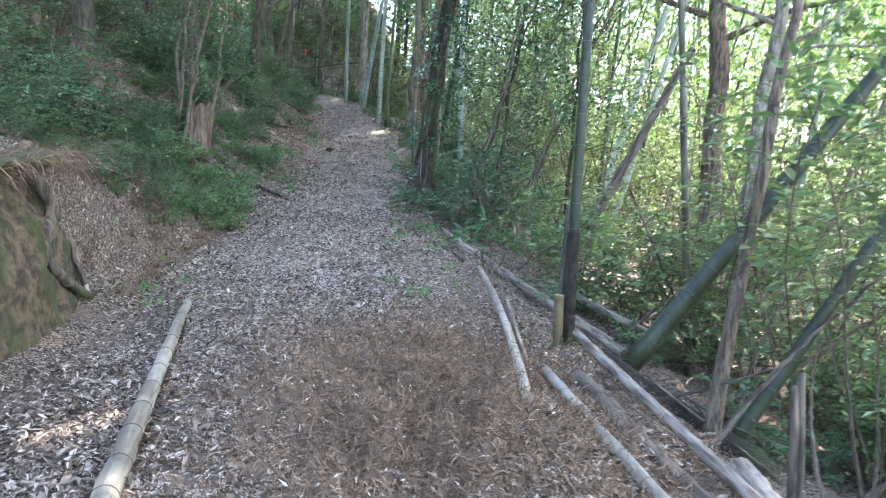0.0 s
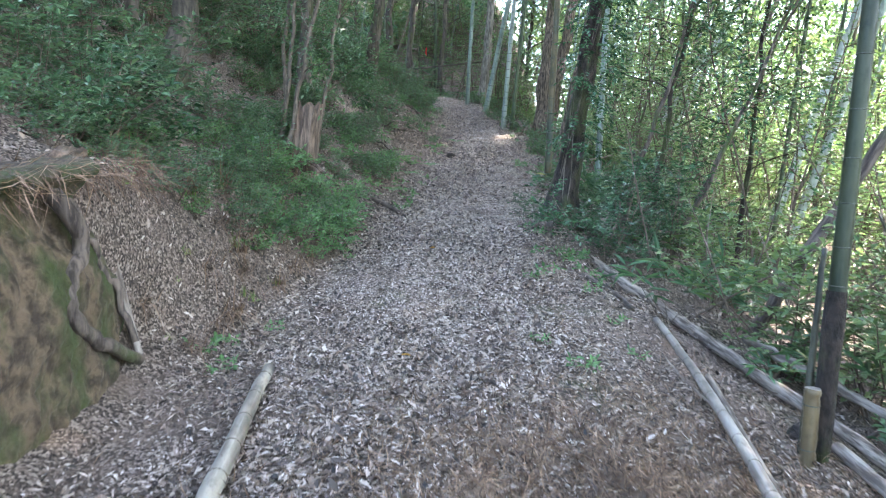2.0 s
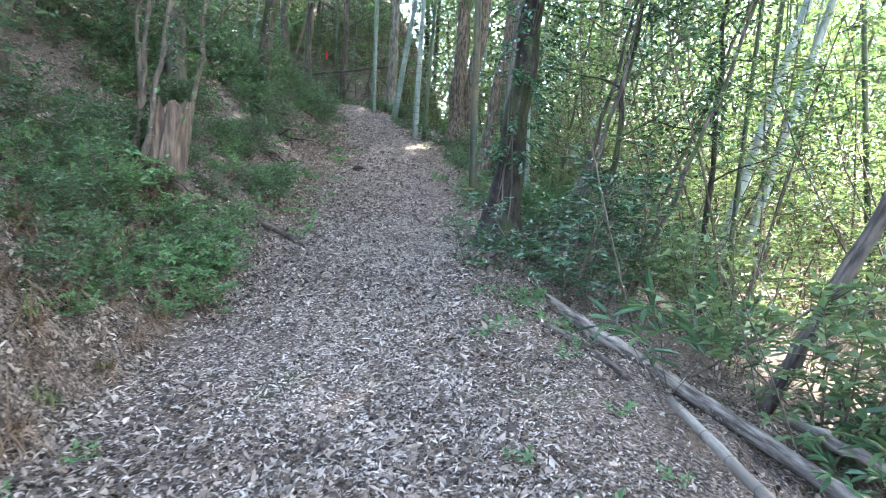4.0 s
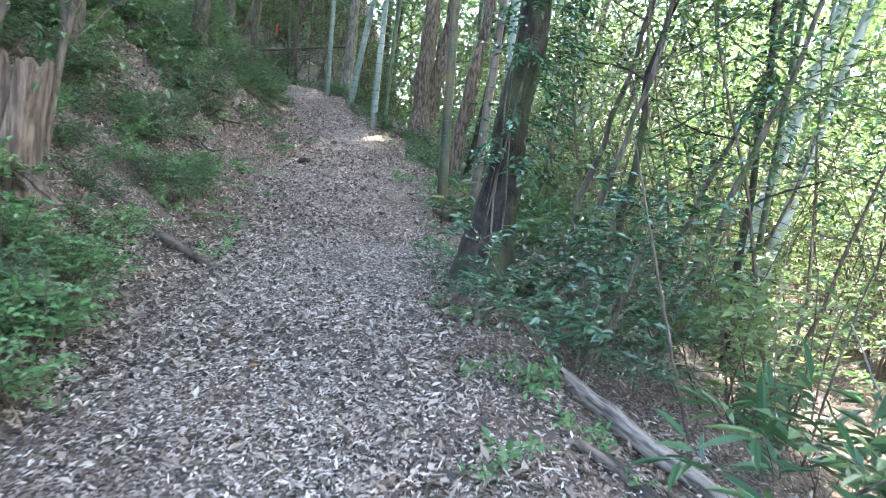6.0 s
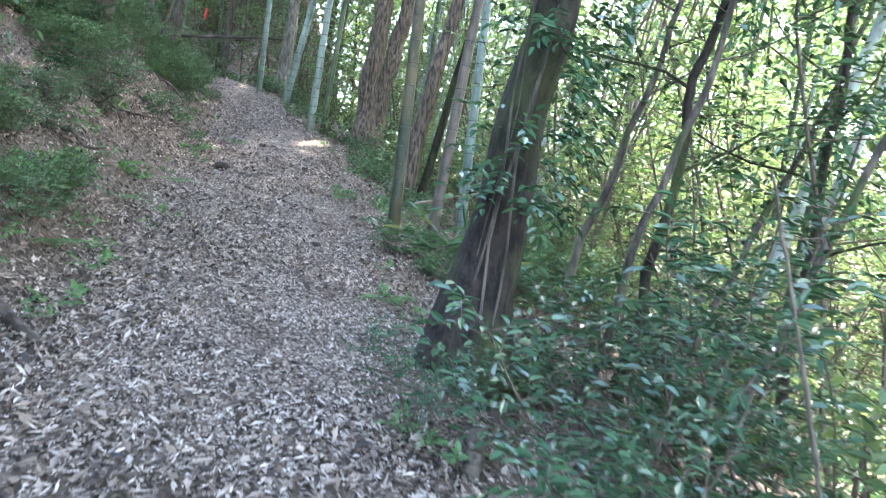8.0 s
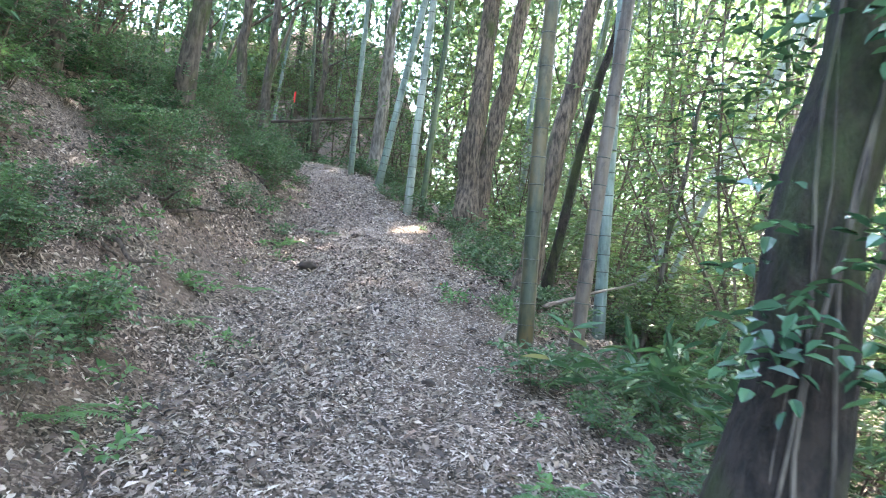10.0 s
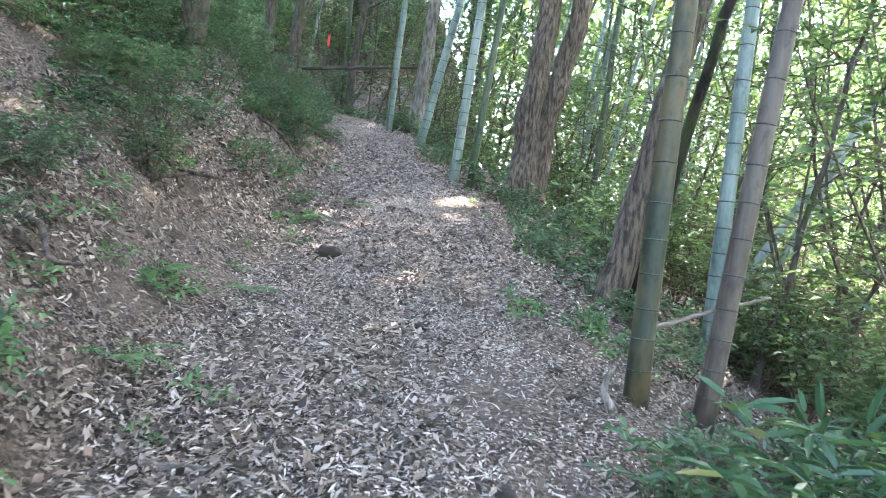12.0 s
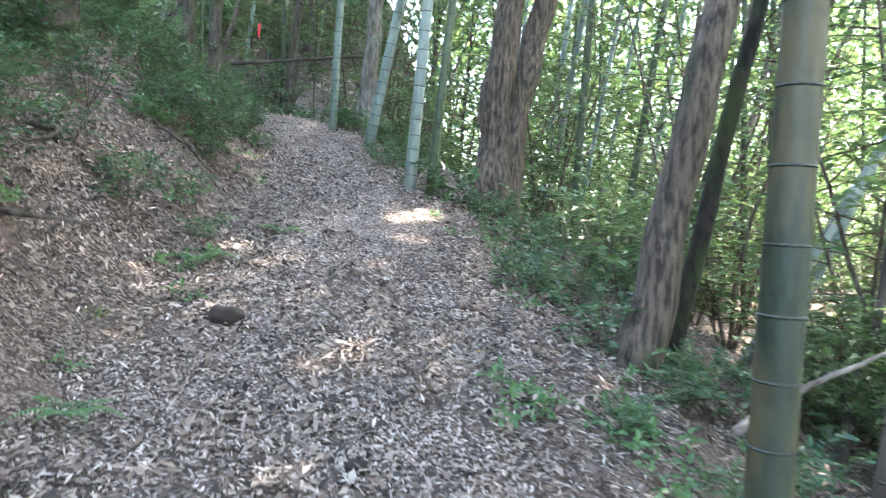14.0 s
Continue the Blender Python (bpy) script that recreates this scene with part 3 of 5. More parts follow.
def pole(name, label, a, b, r, mat, category="log", nodes=0.0, taper=0.8, ends=None, sides=12, rough=0.05, seed=1, bow=0.0, group=""):
    """A pole or log lying from a to b (points on the ground or above it)."""
    rng = np.random.default_rng(seed)
    a, b = Vector(a), Vector(b)
    d = b - a
    ob = new(name)
    ob.empty_display_size = 0.1
    ob.matrix_basis = Matrix.Translation(a) @ d.to_track_quat("Z", "Y").to_matrix().to_4x4()
    tagged(ob, label, category, group)
    z = np.linspace(0, d.length, 26)
    pts = np.stack([bow * np.sin(z / d.length * math.pi) + rng.normal(0, rough * r, 26), rng.normal(0, rough * r, 26), z], -1)
    m = Build()
    rr = r * np.linspace(1, taper, 26)
    m.tube(pts, rr, sides, rough, rng)
    part("shaft", m, mat, ob, smooth=True)
    if nodes:
        zz = nodes * 0.6
        while zz < d.length:
            k = r * (1 - (1 - taper) * zz / d.length)
            p, e = along(pts, [zz / d.length])
            part("node_ring", RING_DRY if mat in (CULM_DRY, DEAD) else RING, None, ob, at=Matrix.LocRotScale(Vector(p[0]), None, (k, k, k * 0.5)))
            zz += nodes * rng.uniform(0.92, 1.08)
    if ends:
        for zz, k in ((-0.002, 1.0), (d.length + 0.002, taper)):
            e = Build()
            e.tube([(0, 0, zz - 0.003), (0, 0, zz + 0.003)], r * k * 0.97, sides)
            part("cut_end", e, ends, ob)
    return ob


def stick(name, label, x0, y0, x1, y1, r, mat=None, dz=0.02, bow=0.04, seed=1, dz1=None, group="fallen sticks"):
    return pole(name, label, on_ground(x0, y0, dz), on_ground(x1, y1, dz if dz1 is None else dz1), r, mat or DEAD_DARK, "stick", bow=bow, taper=0.5, sides=6, rough=0.12, seed=seed, group=group)


# ---- bamboo beside the path ----
bamboo("bamboo", "green bamboo culm yellowing near its foot, beside the path", -0.6, 15.15, 0.064, (0.0, 0), (0.004, 0), mat=CULM_OLD, first=0.145, seed=1)
bamboo("bamboo", "brown old bamboo culm leaning slightly outward", -0.2, 15.3, 0.06, (0.078, 0), (0.003, 0), mat=CULM_BROWN, first=0.145, seed=2)
bamboo("bamboo", "blue-green young bamboo culm with a pale bloom", 0.38, 17.1, 0.066, (0.0, 0), (0.002, 0), mat=CULM_BLUE, first=0.15, seed=3)
bamboo("bamboo", "slender dark green bamboo at the bend of the path", -3.26, 24.45, 0.06, (0.012, 0), mat=CULM_BLUE, seed=4)
bamboo("bamboo", "green bamboo culm leaning over the slope", -2.61, 23.62, 0.075, (0.165, 0.02), (0.002, 0), mat=CULM_BLUE, seed=5)
bamboo("bamboo", "pale blue-green young bamboo culm at the path edge", -1.88, 21.12, 0.065, (0.042, 0), (0.003, 0), mat=CULM_PALE, seed=6)
bamboo("bamboo", "green bamboo culm close behind a paler one", -1.66, 20.98, 0.05, (0.062, 0), (0.003, 0), mat=CULM_GREEN, seed=7)
bamboo("bamboo", "green bamboo culm standing below the path edge", 0.25, 23.0, 0.06, (0.01, 0), mat=CULM_GREEN, seed=9)
bamboo("bamboo", "green bamboo culm leaning down the slope", 0.9, 23.0, 0.06, (0.1, 0), mat=CULM_GREEN, seed=10)
bamboo("bamboo", "stout green bamboo leaning far down the slope", 1.6, 20.0, 0.05, (0.42, 0), (0.004, 0), mat=CULM_PALE, seed=11)
bamboo("bamboo", "stout pale bamboo leaning far down the slope", 1.0, 19.2, 0.048, (0.58, 0.05), (0.003, 0), mat=CULM_PALE, seed=12)
bamboo("bamboo", "pale green bamboo leaning out from the stand", 2.95, 15.0, 0.085, (0.3, 0), (0.002, 0), mat=CULM_PALE, seed=13)
bamboo("bamboo", "pale green bamboo leaning out from the stand", 3.35, 15.1, 0.08, (0.295, 0), (0.002, 0), mat=CULM_PALE, seed=14)
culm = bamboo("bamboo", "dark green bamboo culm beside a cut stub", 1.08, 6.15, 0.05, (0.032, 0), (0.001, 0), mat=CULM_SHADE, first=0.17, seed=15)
b = Build()
b.tube([(0.0, 0, 0.02), (0.008, 0, 0.25), (0.017, 0, 0.52), (0.026, 0, 0.8), (0.032, 0, 0.98)], [0.056, 0.06, 0.055, 0.06, 0.053], 12, cap=False)
part("sheath", b, BARK_DARK, culm, "blackened peeling culm sheath", smooth=True)
bamboo("bamboo", "dark thin bamboo culm among undergrowth", 2.6, 7.5, 0.046, (-0.06, 0), (-0.001, 0), height=9, mat=CULM_DEAD, first=0.17, seed=16)
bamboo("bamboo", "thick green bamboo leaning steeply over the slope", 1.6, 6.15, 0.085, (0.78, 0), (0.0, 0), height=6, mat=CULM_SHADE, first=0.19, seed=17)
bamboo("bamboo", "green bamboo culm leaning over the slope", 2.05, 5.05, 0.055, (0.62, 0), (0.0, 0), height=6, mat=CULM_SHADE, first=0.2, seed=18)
tagged(pole("dead_bamboo", "blackened dead bamboo culm with peeling sheaths", on_ground(1.0, 6.18, -0.05), (1.08, 6.3, 1.35), 0.026, CULM_DEAD, "bamboo", nodes=0.2, taper=0.6), "", "bamboo", "bamboo along the path")
pole("bamboo_stub", "tan cut bamboo stub beside a living culm", on_ground(0.98, 6.03, -0.05), (0.985, 6.03, 0.6), 0.042, CULM_TAN, "bamboo stub", nodes=0.24, taper=1.0, ends=CULM_DRY)

# the stand behind: a few patterns, repeated
rs = random.Random(5)
patterns = []
for i, (m, lx) in enumerate(((CULM_GREEN, 0.05), (CULM_BLUE, 0.12), (CULM_OLD, 0.22), (CULM_GREEN, -0.08), (CULM_BROWN, 0.35))):
    patterns.append(bamboo("bamboo", "slender bamboo culm in the stand below the path", 4.5 + 1.3 * i, 17 + 2.2 * i, 0.05, (lx, 0.03), mat=m, rings=5.5, first=0.22, seed=30 + i, sprays=11, low=3.4, group="bamboo stand", joined=True))
done = 0
while done < 125:
    y = rs.uniform(7, 46)
    x = float(np.interp(y, PATH_Y, PATH_X)) + (1.9 if y > 24 else 4.0 if y > 12 else 5.0) + rs.random() ** 1.2 * 17
    if y < 14 and x < 5:
        continue
    put(rs.choice(patterns), x, y, rs.uniform(-50, 50), rs.uniform(0.75, 1.25), -0.05)
    done += 1

for i, (x, y, lx, ly, z, r) in enumerate(((1.75, 4.6, 1.4, 0.5, 1.15, 0.02), (2.2, 5.6, 1.9, -0.3, 1.5, 0.022), (1.6, 5.4, 0.5, -0.9, 0.5, 0.014), (2.6, 6.4, 1.1, 0.4, 1.9, 0.024), (1.7, 7.2, 0.9, -0.6, 1.0, 0.016),
                                               (2.4, 4.3, 0.5, 1.2, 0.9, 0.018), (3.0, 5.0, 1.6, 0.4, 0.8, 0.03), (1.3, 8.0, 1.2, 0.2, 1.2, 0.014), (2.9, 7.6, -0.9, 0.3, 2.1, 0.02), (0.9, 9.2, 1.0, -0.5, 0.8, 0.013))):
    a = on_ground(x, y, -0.03)
    pole("dead_sapling", "thin dark dead stem leaning in the tangle below the path", a, (x + lx, y + ly, a.z + z), r, (DEAD_DARK, TWIG)[i % 2], "dead sapling", rough=0.2, taper=0.5, sides=7, bow=0.08, seed=600 + i, group="dead stems below the path")

for i in range(34):
    x, y = rs.uniform(0.7, 3.2), rs.uniform(7.6, 13.5)
    a = on_ground(x, y, -0.03)
    pole("dead_sapling", "thin dry stem leaning in the undergrowth below the path", a, (x + rs.uniform(-0.7, 0.9), y + rs.uniform(-0.6, 0.6), a.z + rs.uniform(0.5, 1.9)), rs.uniform(0.005, 0.012), (TWIG, DEAD, DEAD_DARK)[i % 3], "dead sapling", rough=0.2, taper=0.5, sides=5, bow=0.07, seed=640 + i, group="dead stems below the path")
for i in range(26):
    x, y = rs.uniform(0.45, 2.2), rs.uniform(3.2, 8.2)
    a = rs.uniform(0, 6.28)
    n_ = rs.uniform(0.3, 0.8)
    pole("fallen_stick", "thin broken stick among the fallen poles", on_ground(x, y, 0.05), on_ground(x + n_ * math.cos(a), y + n_ * math.sin(a), rs.uniform(0.05, 0.25)), rs.uniform(0.005, 0.013), (DEAD, DEAD_DARK, TWIG)[i % 3], "stick", rough=0.2, taper=0.5, sides=5, bow=0.04, seed=680 + i, group="fallen sticks")

# ---- trees beside the path ----
t_big = tree("mossy_tree", "dark mossy tree trunk leaning over the path edge, hung with creepers", -0.38, 11.6, 0.135, (0.13, 0), 10, BARK_DARK, 41, flare=2.3, limbs=9, low=4.0, reach=2.6, leaf=LEAF_MID, flute=0.05, group="trees along the path")
for i in range(4):
    rng = np.random.default_rng(60 + i)
    a = rng.uniform(2.6, 6.2)
    z = np.linspace(0.1, 3.6, 16)
    w = 0.142 + 0.13 * np.exp(-z / 0.43)
    tw = a + 0.3 * np.sin(z * 1.7 + i) + 0.12 * np.sin(z * 5.3 + 2 * i)
    v = Build()
    v.tube(np.stack([0.13 * z + w * np.cos(tw), w * np.sin(tw), z], -1), 0.003 + 0.005 * rng.random(), 5, cap=False)
    part("creeper", v, BARK_SHADED, t_big, "thin woody creeper stem")
ivy = Build()
rng = np.random.default_rng(71)
for i in range(210):
    z, a = rng.uniform(1.0, 3.8), rng.uniform(3.3, 6.6)
    p = np.array([0.13 * z + 0.15 * math.cos(a), 0.15 * math.sin(a), z])
    tw = curve(rng, p, (math.cos(a), math.sin(a), 0.1), 0.28, 4, 0.2, 0.15)
    leafy(ivy, rng, tw, 8, 0.075, 0.036)
part("ivy", ivy, LEAF_GLOSS, t_big, "dark evergreen creeper leaves")

tree("forked_tree", "brown rough-barked tree stem of a forked pair", -0.95, 22.4, 0.2, (0.05, 0), 10, BARK_BROWN, 42, flare=1.7, limbs=7, low=5, group="trees along the path")
tree("forked_tree", "brown rough-barked tree stem forking outward from its pair", -0.82, 22.45, 0.175, (0.16, 0.02), 10, BARK_BROWN, 43, flare=1.6, limbs=7, low=5, group="trees along the path")
tree("leaning_tree", "dark brown tree with furrowed bark leaning over the slope", -0.47, 17.1, 0.105, (0.18, 0), 9, BARK_BROWN, 44, flare=1.45, limbs=7, low=4.5, group="trees along the path")
tree("leaning_tree", "slim dark tree close behind a thicker leaning one", -0.2, 17.4, 0.055, (0.19, 0), 9, BARK_DARK, 49, flare=1.4, limbs=6, low=4.5, group="trees along the path")
tree("tree", "brown straight tree trunk at the bend of the path", -3.0, 26.2, 0.15, (0.06, 0), 10, BARK_GREY, 45, limbs=7, low=4.5, group="trees along the path")
tree("tree", "reddish brown tree trunk among fallen poles", 1.9, 4.95, 0.05, (0.115, 0.02), 7, BARK_BROWN, 46, limbs=6, low=2.8, reach=1.8, leaf=LEAF_BRIGHT, bend=(0.01, 0), group="trees below the path")
tree("tree", "thick brown tree trunk down the slope", 4.05, 11.0, 0.18, (-0.01, 0), 10, BARK_BROWN, 47, limbs=8, low=4, leaf=LEAF_BRIGHT, group="trees below the path")
tree("tree", "pale grey tree trunk down the slope", 3.5, 9.0, 0.11, (0.12, 0), 9, BARK_GREY, 48, limbs=8, low=3.4, leaf=LEAF_BRIGHT, group="trees below the path")
pole("dead_tree", "dark dead trunk leaning across the undergrowth", on_ground(1.4, 9.0), (3.0, 9.05, 3.2), 0.065, DEAD_DARK, "dead tree", rough=0.1, taper=0.7)
for i, (x, y, l, r) in enumerate(((0.5, 13.2, 0.3, 0.035), (0.9, 17.5, 0.2, 0.03), (0.35, 11.9, 0.28, 0.028), (1.2, 12.6, 0.42, 0.03), (1.0, 11.5, 0.4, 0.03))):
    tree("young_tree", "thin dark young tree arching over the slope", x, y, r, (l, 0.05), 6, BARK_SHADED, 80 + i, limbs=7, low=2.0, reach=1.5, leaf=(LEAF_MID, LEAF_BRIGHT, LEAF_MID, LEAF_BRIGHT, LEAF_DARK)[i], clumps=5, long=0.095, wide=0.044, twig_leaves=8, group="young trees below the path")

for i, (x, y, l) in enumerate(((0.8, 12.4, 0.14), (2.1, 12.6, 0.05))):
    tree("evergreen_tree", "slim evergreen tree with dark glossy leaves over the slope", x, y, 0.04, (l, 0.0), 6.5, BARK_DARK, 95 + i, limbs=9, low=1.5, reach=1.4, leaf=LEAF_GLOSS, clumps=6, long=0.1, wide=0.045, twig_leaves=10, group="young trees below the path")

# ---- trees on the hillside above ----
for i, (x, y, r, l, lab) in enumerate(((-5.99, 10.9, 0.08, -0.03, "dark slim tree trunk on the shaded bank"), (-5.45, 11.0, 0.15, 0.1, "dark thick tree trunk on the shaded bank"),
                                       (-5.3, 20.1, 0.15, 0.16, "mossy brown tree trunk leaning from the bank"), (-4.99, 14.5, 0.12, 0.06, "mossy tree trunk on the bank"),
                                       (-6.3, 18.6, 0.09, 0.1, "dark slim tree trunk on the shaded bank"),
                                       (-5.2, 24.5, 0.1, 0.05, "dark slim tree trunk on the shaded bank"), (-6.3, 26.5, 0.14, 0.02, "dark tree trunk at the bend of the path"),
                                       (-4.8, 28.3, 0.1, 0.05, "dark tree trunk at the bend of the path"), (-6.6, 13.4, 0.11, 0.05, "dark slim tree trunk on the shaded bank"),
                                       (-7.2, 8.8, 0.12, 0.02, "dark slim tree trunk on the shaded bank"), (-6.4, 16.0, 0.13, 0.08, "dark slim tree trunk on the shaded bank"))):
    tree("tree", lab, x, y, r, (l, 0), 9, BARK_SHADED, 100 + i, limbs=8, low=2.6, reach=2.4, leaf=LEAF_DARK, clumps=5)
patterns = [tree("tree", "dark slim evergreen tree on the shaded hillside", -8.5 - i, 12 + 3 * i, 0.1 + 0.02 * i, (0.05 * i - 0.05, 0), 9, BARK_SHADED, 120 + i, limbs=9, low=1.6, reach=2.2, leaf=LEAF_DARK, clumps=4, group="trees on the upper hillside") for i in range(3)]
for i in range(38):
    y = rs.uniform(5, 42)
    put(rs.choice(patterns), float(np.interp(y, PATH_Y, PATH_X)) - 5.0 - rs.random() ** 1.3 * 13, y, rs.uniform(0, 360), rs.uniform(0.75, 1.2), -0.05)
# unseen trees added behind the start, to close the place and dim its light
for i in range(16):
    put(rs.choice(patterns), rs.uniform(-9, 9), rs.uniform(-12, -2.5), rs.uniform(0, 360), rs.uniform(0.8, 1.2), -0.05)
for i in range(12):
    put(rs.choice(patterns), rs.uniform(-6, 6) - 4, rs.uniform(33, 44), rs.uniform(0, 360), rs.uniform(0.8, 1.2), -0.05)

# ---- shrubs and undergrowth ----
gloss = plant("evergreen_shrub", "glossy dark evergreen shrub at the foot of the mossy tree", "shrub", "evergreen shrubs", 200, on_ground(0.12, 10.4), 7, 1.45, 0.7, 13, 0.5, 12, 0.07, 0.03, LEAF_GLOSS, low=0.42, single=True)
for x, y, s in ((0.5, 10.45, 0.62), (-0.72, 10.8, 0.38), (0.45, 11.2, 0.9), (0.95, 11.5, 1.35)):
    put(gloss, x, y, rs.uniform(0, 360), s)
holly = plant("broad_shrub", "dark glossy broad-leaved shrub on the bank", "shrub", "evergreen shrubs on the bank", 201, on_ground(-4.0, 8.0), 6, 0.75, 0.6, 8, 0.32, 8, 0.1, 0.045, LEAF_GLOSS, low=0.2, single=True)
put(holly, -3.75, 6.7, 80, 0.8), put(holly, -4.6, 8.5, 200, 1.0), put(holly, -4.3, 5.9, 150, 0.9)
green = plant("bright_shrub", "fresh green soft-leaved shrub on the bank", "shrub", "green shrubs on the bank", 202, on_ground(-3.6, 9.4), 6, 0.62, 0.55, 7, 0.26, 7, 0.07, 0.045, LEAF_FRESH, low=0.3, single=True)
for x, y, s in ((-2.62, 9.0, 0.62), (-2.75, 9.5, 0.7), (-2.7, 8.6, 0.45), (-3.2, 7.2, 0.35), (-3.0, 10.3, 0.6), (-3.35, 10.4, 0.6), (-3.6, 12.6, 0.6), (-3.3, 13.2, 0.5)):
    put(green, x, y, rs.uniform(0, 360), s)
dark = [plant("bank_shrub", "dark green small-leaved shrub on the shaded bank", "shrub", "shrubs on the bank", 210 + i, on_ground(-4.6 - i, 11.8 + 3 * i), 6 + i, (0.55, 1.3, 2.8)[i], 0.6 - 0.12 * i, (5, 9, 13)[i], (0.25, 0.5, 0.85)[i], 8 + i, 0.08 + 0.02 * i, 0.036 + 0.011 * i, LEAF_DARK, r=0.007 + 0.006 * i, low=0.25, simple=True) for i in range(3)]
dark.append(plant("bank_shrub", "green soft-leaved shrub on the shaded bank", "shrub", "shrubs on the bank", 216, on_ground(-4.3, 9.9), 6, 0.8, 0.6, 8, 0.36, 9, 0.075, 0.042, LEAF_MID, r=0.008, low=0.2, simple=True))
for x, y, k in ((-4.0, 5.2, 0.7), (-4.5, 6.2, 0.8), (-4.1, 7.3, 0.6), (-4.9, 5.3, 0.9), (-5.0, 7.1, 0.9), (-3.7, 4.6, 0.5)):
    put(dark[1], x, y, 77 * x, k)
for x, y, k in ((-3.45, 5.9, 0.6), (-3.6, 5.4, 0.7), (-3.5, 4.8, 0.6), (-3.75, 5.9, 0.7), (-3.95, 6.4, 0.8), (-3.4, 4.2, 0.6), (-3.65, 6.4, 0.6)):
    put(dark[0], x, y, 91 * y, k)
for i in range(85):
    y = rs.uniform(6.8, 33)
    off = (1.8 if y < 11 else 2.5 if y < 18 else 1.1) + rs.random() ** 1.5 * 8.5
    size = rs.choice((0, 3)) if off < 2.6 else rs.choice((0, 1, 3)) if off < 3.8 else rs.choice((1, 1, 2, 3))
    put(dark[size], float(np.interp(y, PATH_Y, PATH_X)) - off, y, rs.uniform(0, 360), rs.uniform(0.45, 0.8) if off < 2.6 else rs.uniform(0.7, 1.15))
for i in range(16):
    put(dark[rs.choice((0, 1, 3))], rs.uniform(-9, -2.4), rs.uniform(27.6, 33), rs.uniform(0, 360), rs.uniform(0.8, 1.3))
for i in range(30):
    y = rs.uniform(17, 26)
    put(dark[rs.choice((0, 1, 1, 3, 3))], float(np.interp(y, PATH_Y, PATH_X)) - (1.9 if y < 19 else 1.1) - rs.random() * 2.4, y, rs.uniform(0, 360), rs.uniform(0.45, 0.9))
for i in range(24):
    y = rs.uniform(6.8, 11.5)
    put(dark[rs.choice((0, 0, 3, 3, 1))], float(np.interp(y, PATH_Y, PATH_X)) - rs.uniform(1.9, 4.5), y, rs.uniform(0, 360), rs.uniform(0.45, 0.9))
for i in range(34):
    y = rs.uniform(8.3, 13.5)
    put(rs.choice((green, dark[3], green, dark[0])), float(np.interp(y, PATH_Y, PATH_X)) - rs.uniform(1.3, 2.9), y, rs.uniform(0, 360), rs.uniform(0.3, 0.65))
under = [plant("slope_shrub", "sunlit green shrub in the undergrowth below the path", "shrub", "undergrowth below the path", 220 + i, on_ground(2.0 + i, 13.0 + 2 * i), 6 + i, (0.5, 1.2, 2.6)[i], 0.6 - 0.1 * i, (5, 9, 13)[i], (0.25, 0.5, 0.85)[i], 8 + i, 0.075 + 0.02 * i, 0.038 + 0.012 * i, (LEAF_MID, LEAF_BRIGHT, LEAF_BRIGHT)[i], r=0.006 + 0.005 * i, low=0.2, simple=i > 0) for i in range(3)]
done = 0
while done < 165:
    y = rs.uniform(6.5, 42)
    off = (1.0 if y > 11.5 else 2.9) + rs.random() ** 1.4 * 16
    x = float(np.interp(y, PATH_Y, PATH_X)) + off
    size = 0 if off < 1.9 else rs.choice((0, 1, 1)) if off < 3.5 else rs.choice((1, 1, 2)) if off < 7 else rs.choice((1, 2, 2))
    put(under[size], x, y, rs.uniform(0, 360), rs.uniform(0.7, 1.2))
    done += 1
for i in range(36):
    x, y = rs.uniform(1.9, 5.5), rs.uniform(2.2, 8.0)
    put(under[0 if x < 2.6 else rs.choice((0, 1, 1))], x, y, rs.uniform(0, 360), rs.uniform(0.6, 1.1))
for x, y, k in ((-0.4, 14.55, 0.5), (-0.25, 14.2, 0.6), (0.05, 14.9, 0.6), (-0.45, 15.7, 0.5), (-0.1, 16.0, 0.7), (-0.35, 16.6, 0.6), (-0.7, 16.2, 0.4), (-0.3, 13.6, 0.6), (-0.1, 13.0, 0.7), (-0.25, 12.3, 0.6), (-0.75, 18.3, 0.6), (-0.9, 19.2, 0.6), (-1.0, 20.0, 0.6), (-0.6, 19.6, 0.8), (-1.2, 21.4, 0.6)):
    put(under[0], x, y, rs.uniform(0, 360), k)
for i in range(22):
    y = rs.uniform(21.5, 26)
    side = rs.choice((-1, 1))
    put(rs.choice((under[0], dark[0], dark[3])), float(np.interp(y, PATH_Y, PATH_X)) + side * rs.uniform(0.75, 1.3), y, rs.uniform(0, 360), rs.uniform(0.5, 0.85))
sasa = [plant("bamboo_grass", "broad-leaved dwarf bamboo with long arching leaves", "dwarf bamboo", "dwarf bamboo below the path", 230 + i, on_ground(0.6 + i * 0.8, 8.6 + i), 5, 0.75, 0.7, 2, 0.14, 4, 0.21, 0.046, LEAF_SASA, r=0.004, low=0.6) for i in range(2)]
for i in range(24):
    y = rs.uniform(7.3, 15.5)
    put(rs.choice(sasa), float(np.interp(y, PATH_Y, PATH_X)) + 1.55 + rs.random() * 3.5 + (1.1 if y < 10.5 else 0), y, rs.uniform(0, 360), rs.uniform(0.6, 1.1))
sap = [plant("sapling", "slender sapling with fresh light green leaves", "sapling", "saplings below the path", 240 + i, on_ground(3.2 + 0.9 * i, 6.2 + i), 3, 3.9, 0.26, 14, 0.85, 10, 0.095, 0.047, LEAF_BRIGHT, r=0.016, low=0.22, simple=True) for i in range(2)]
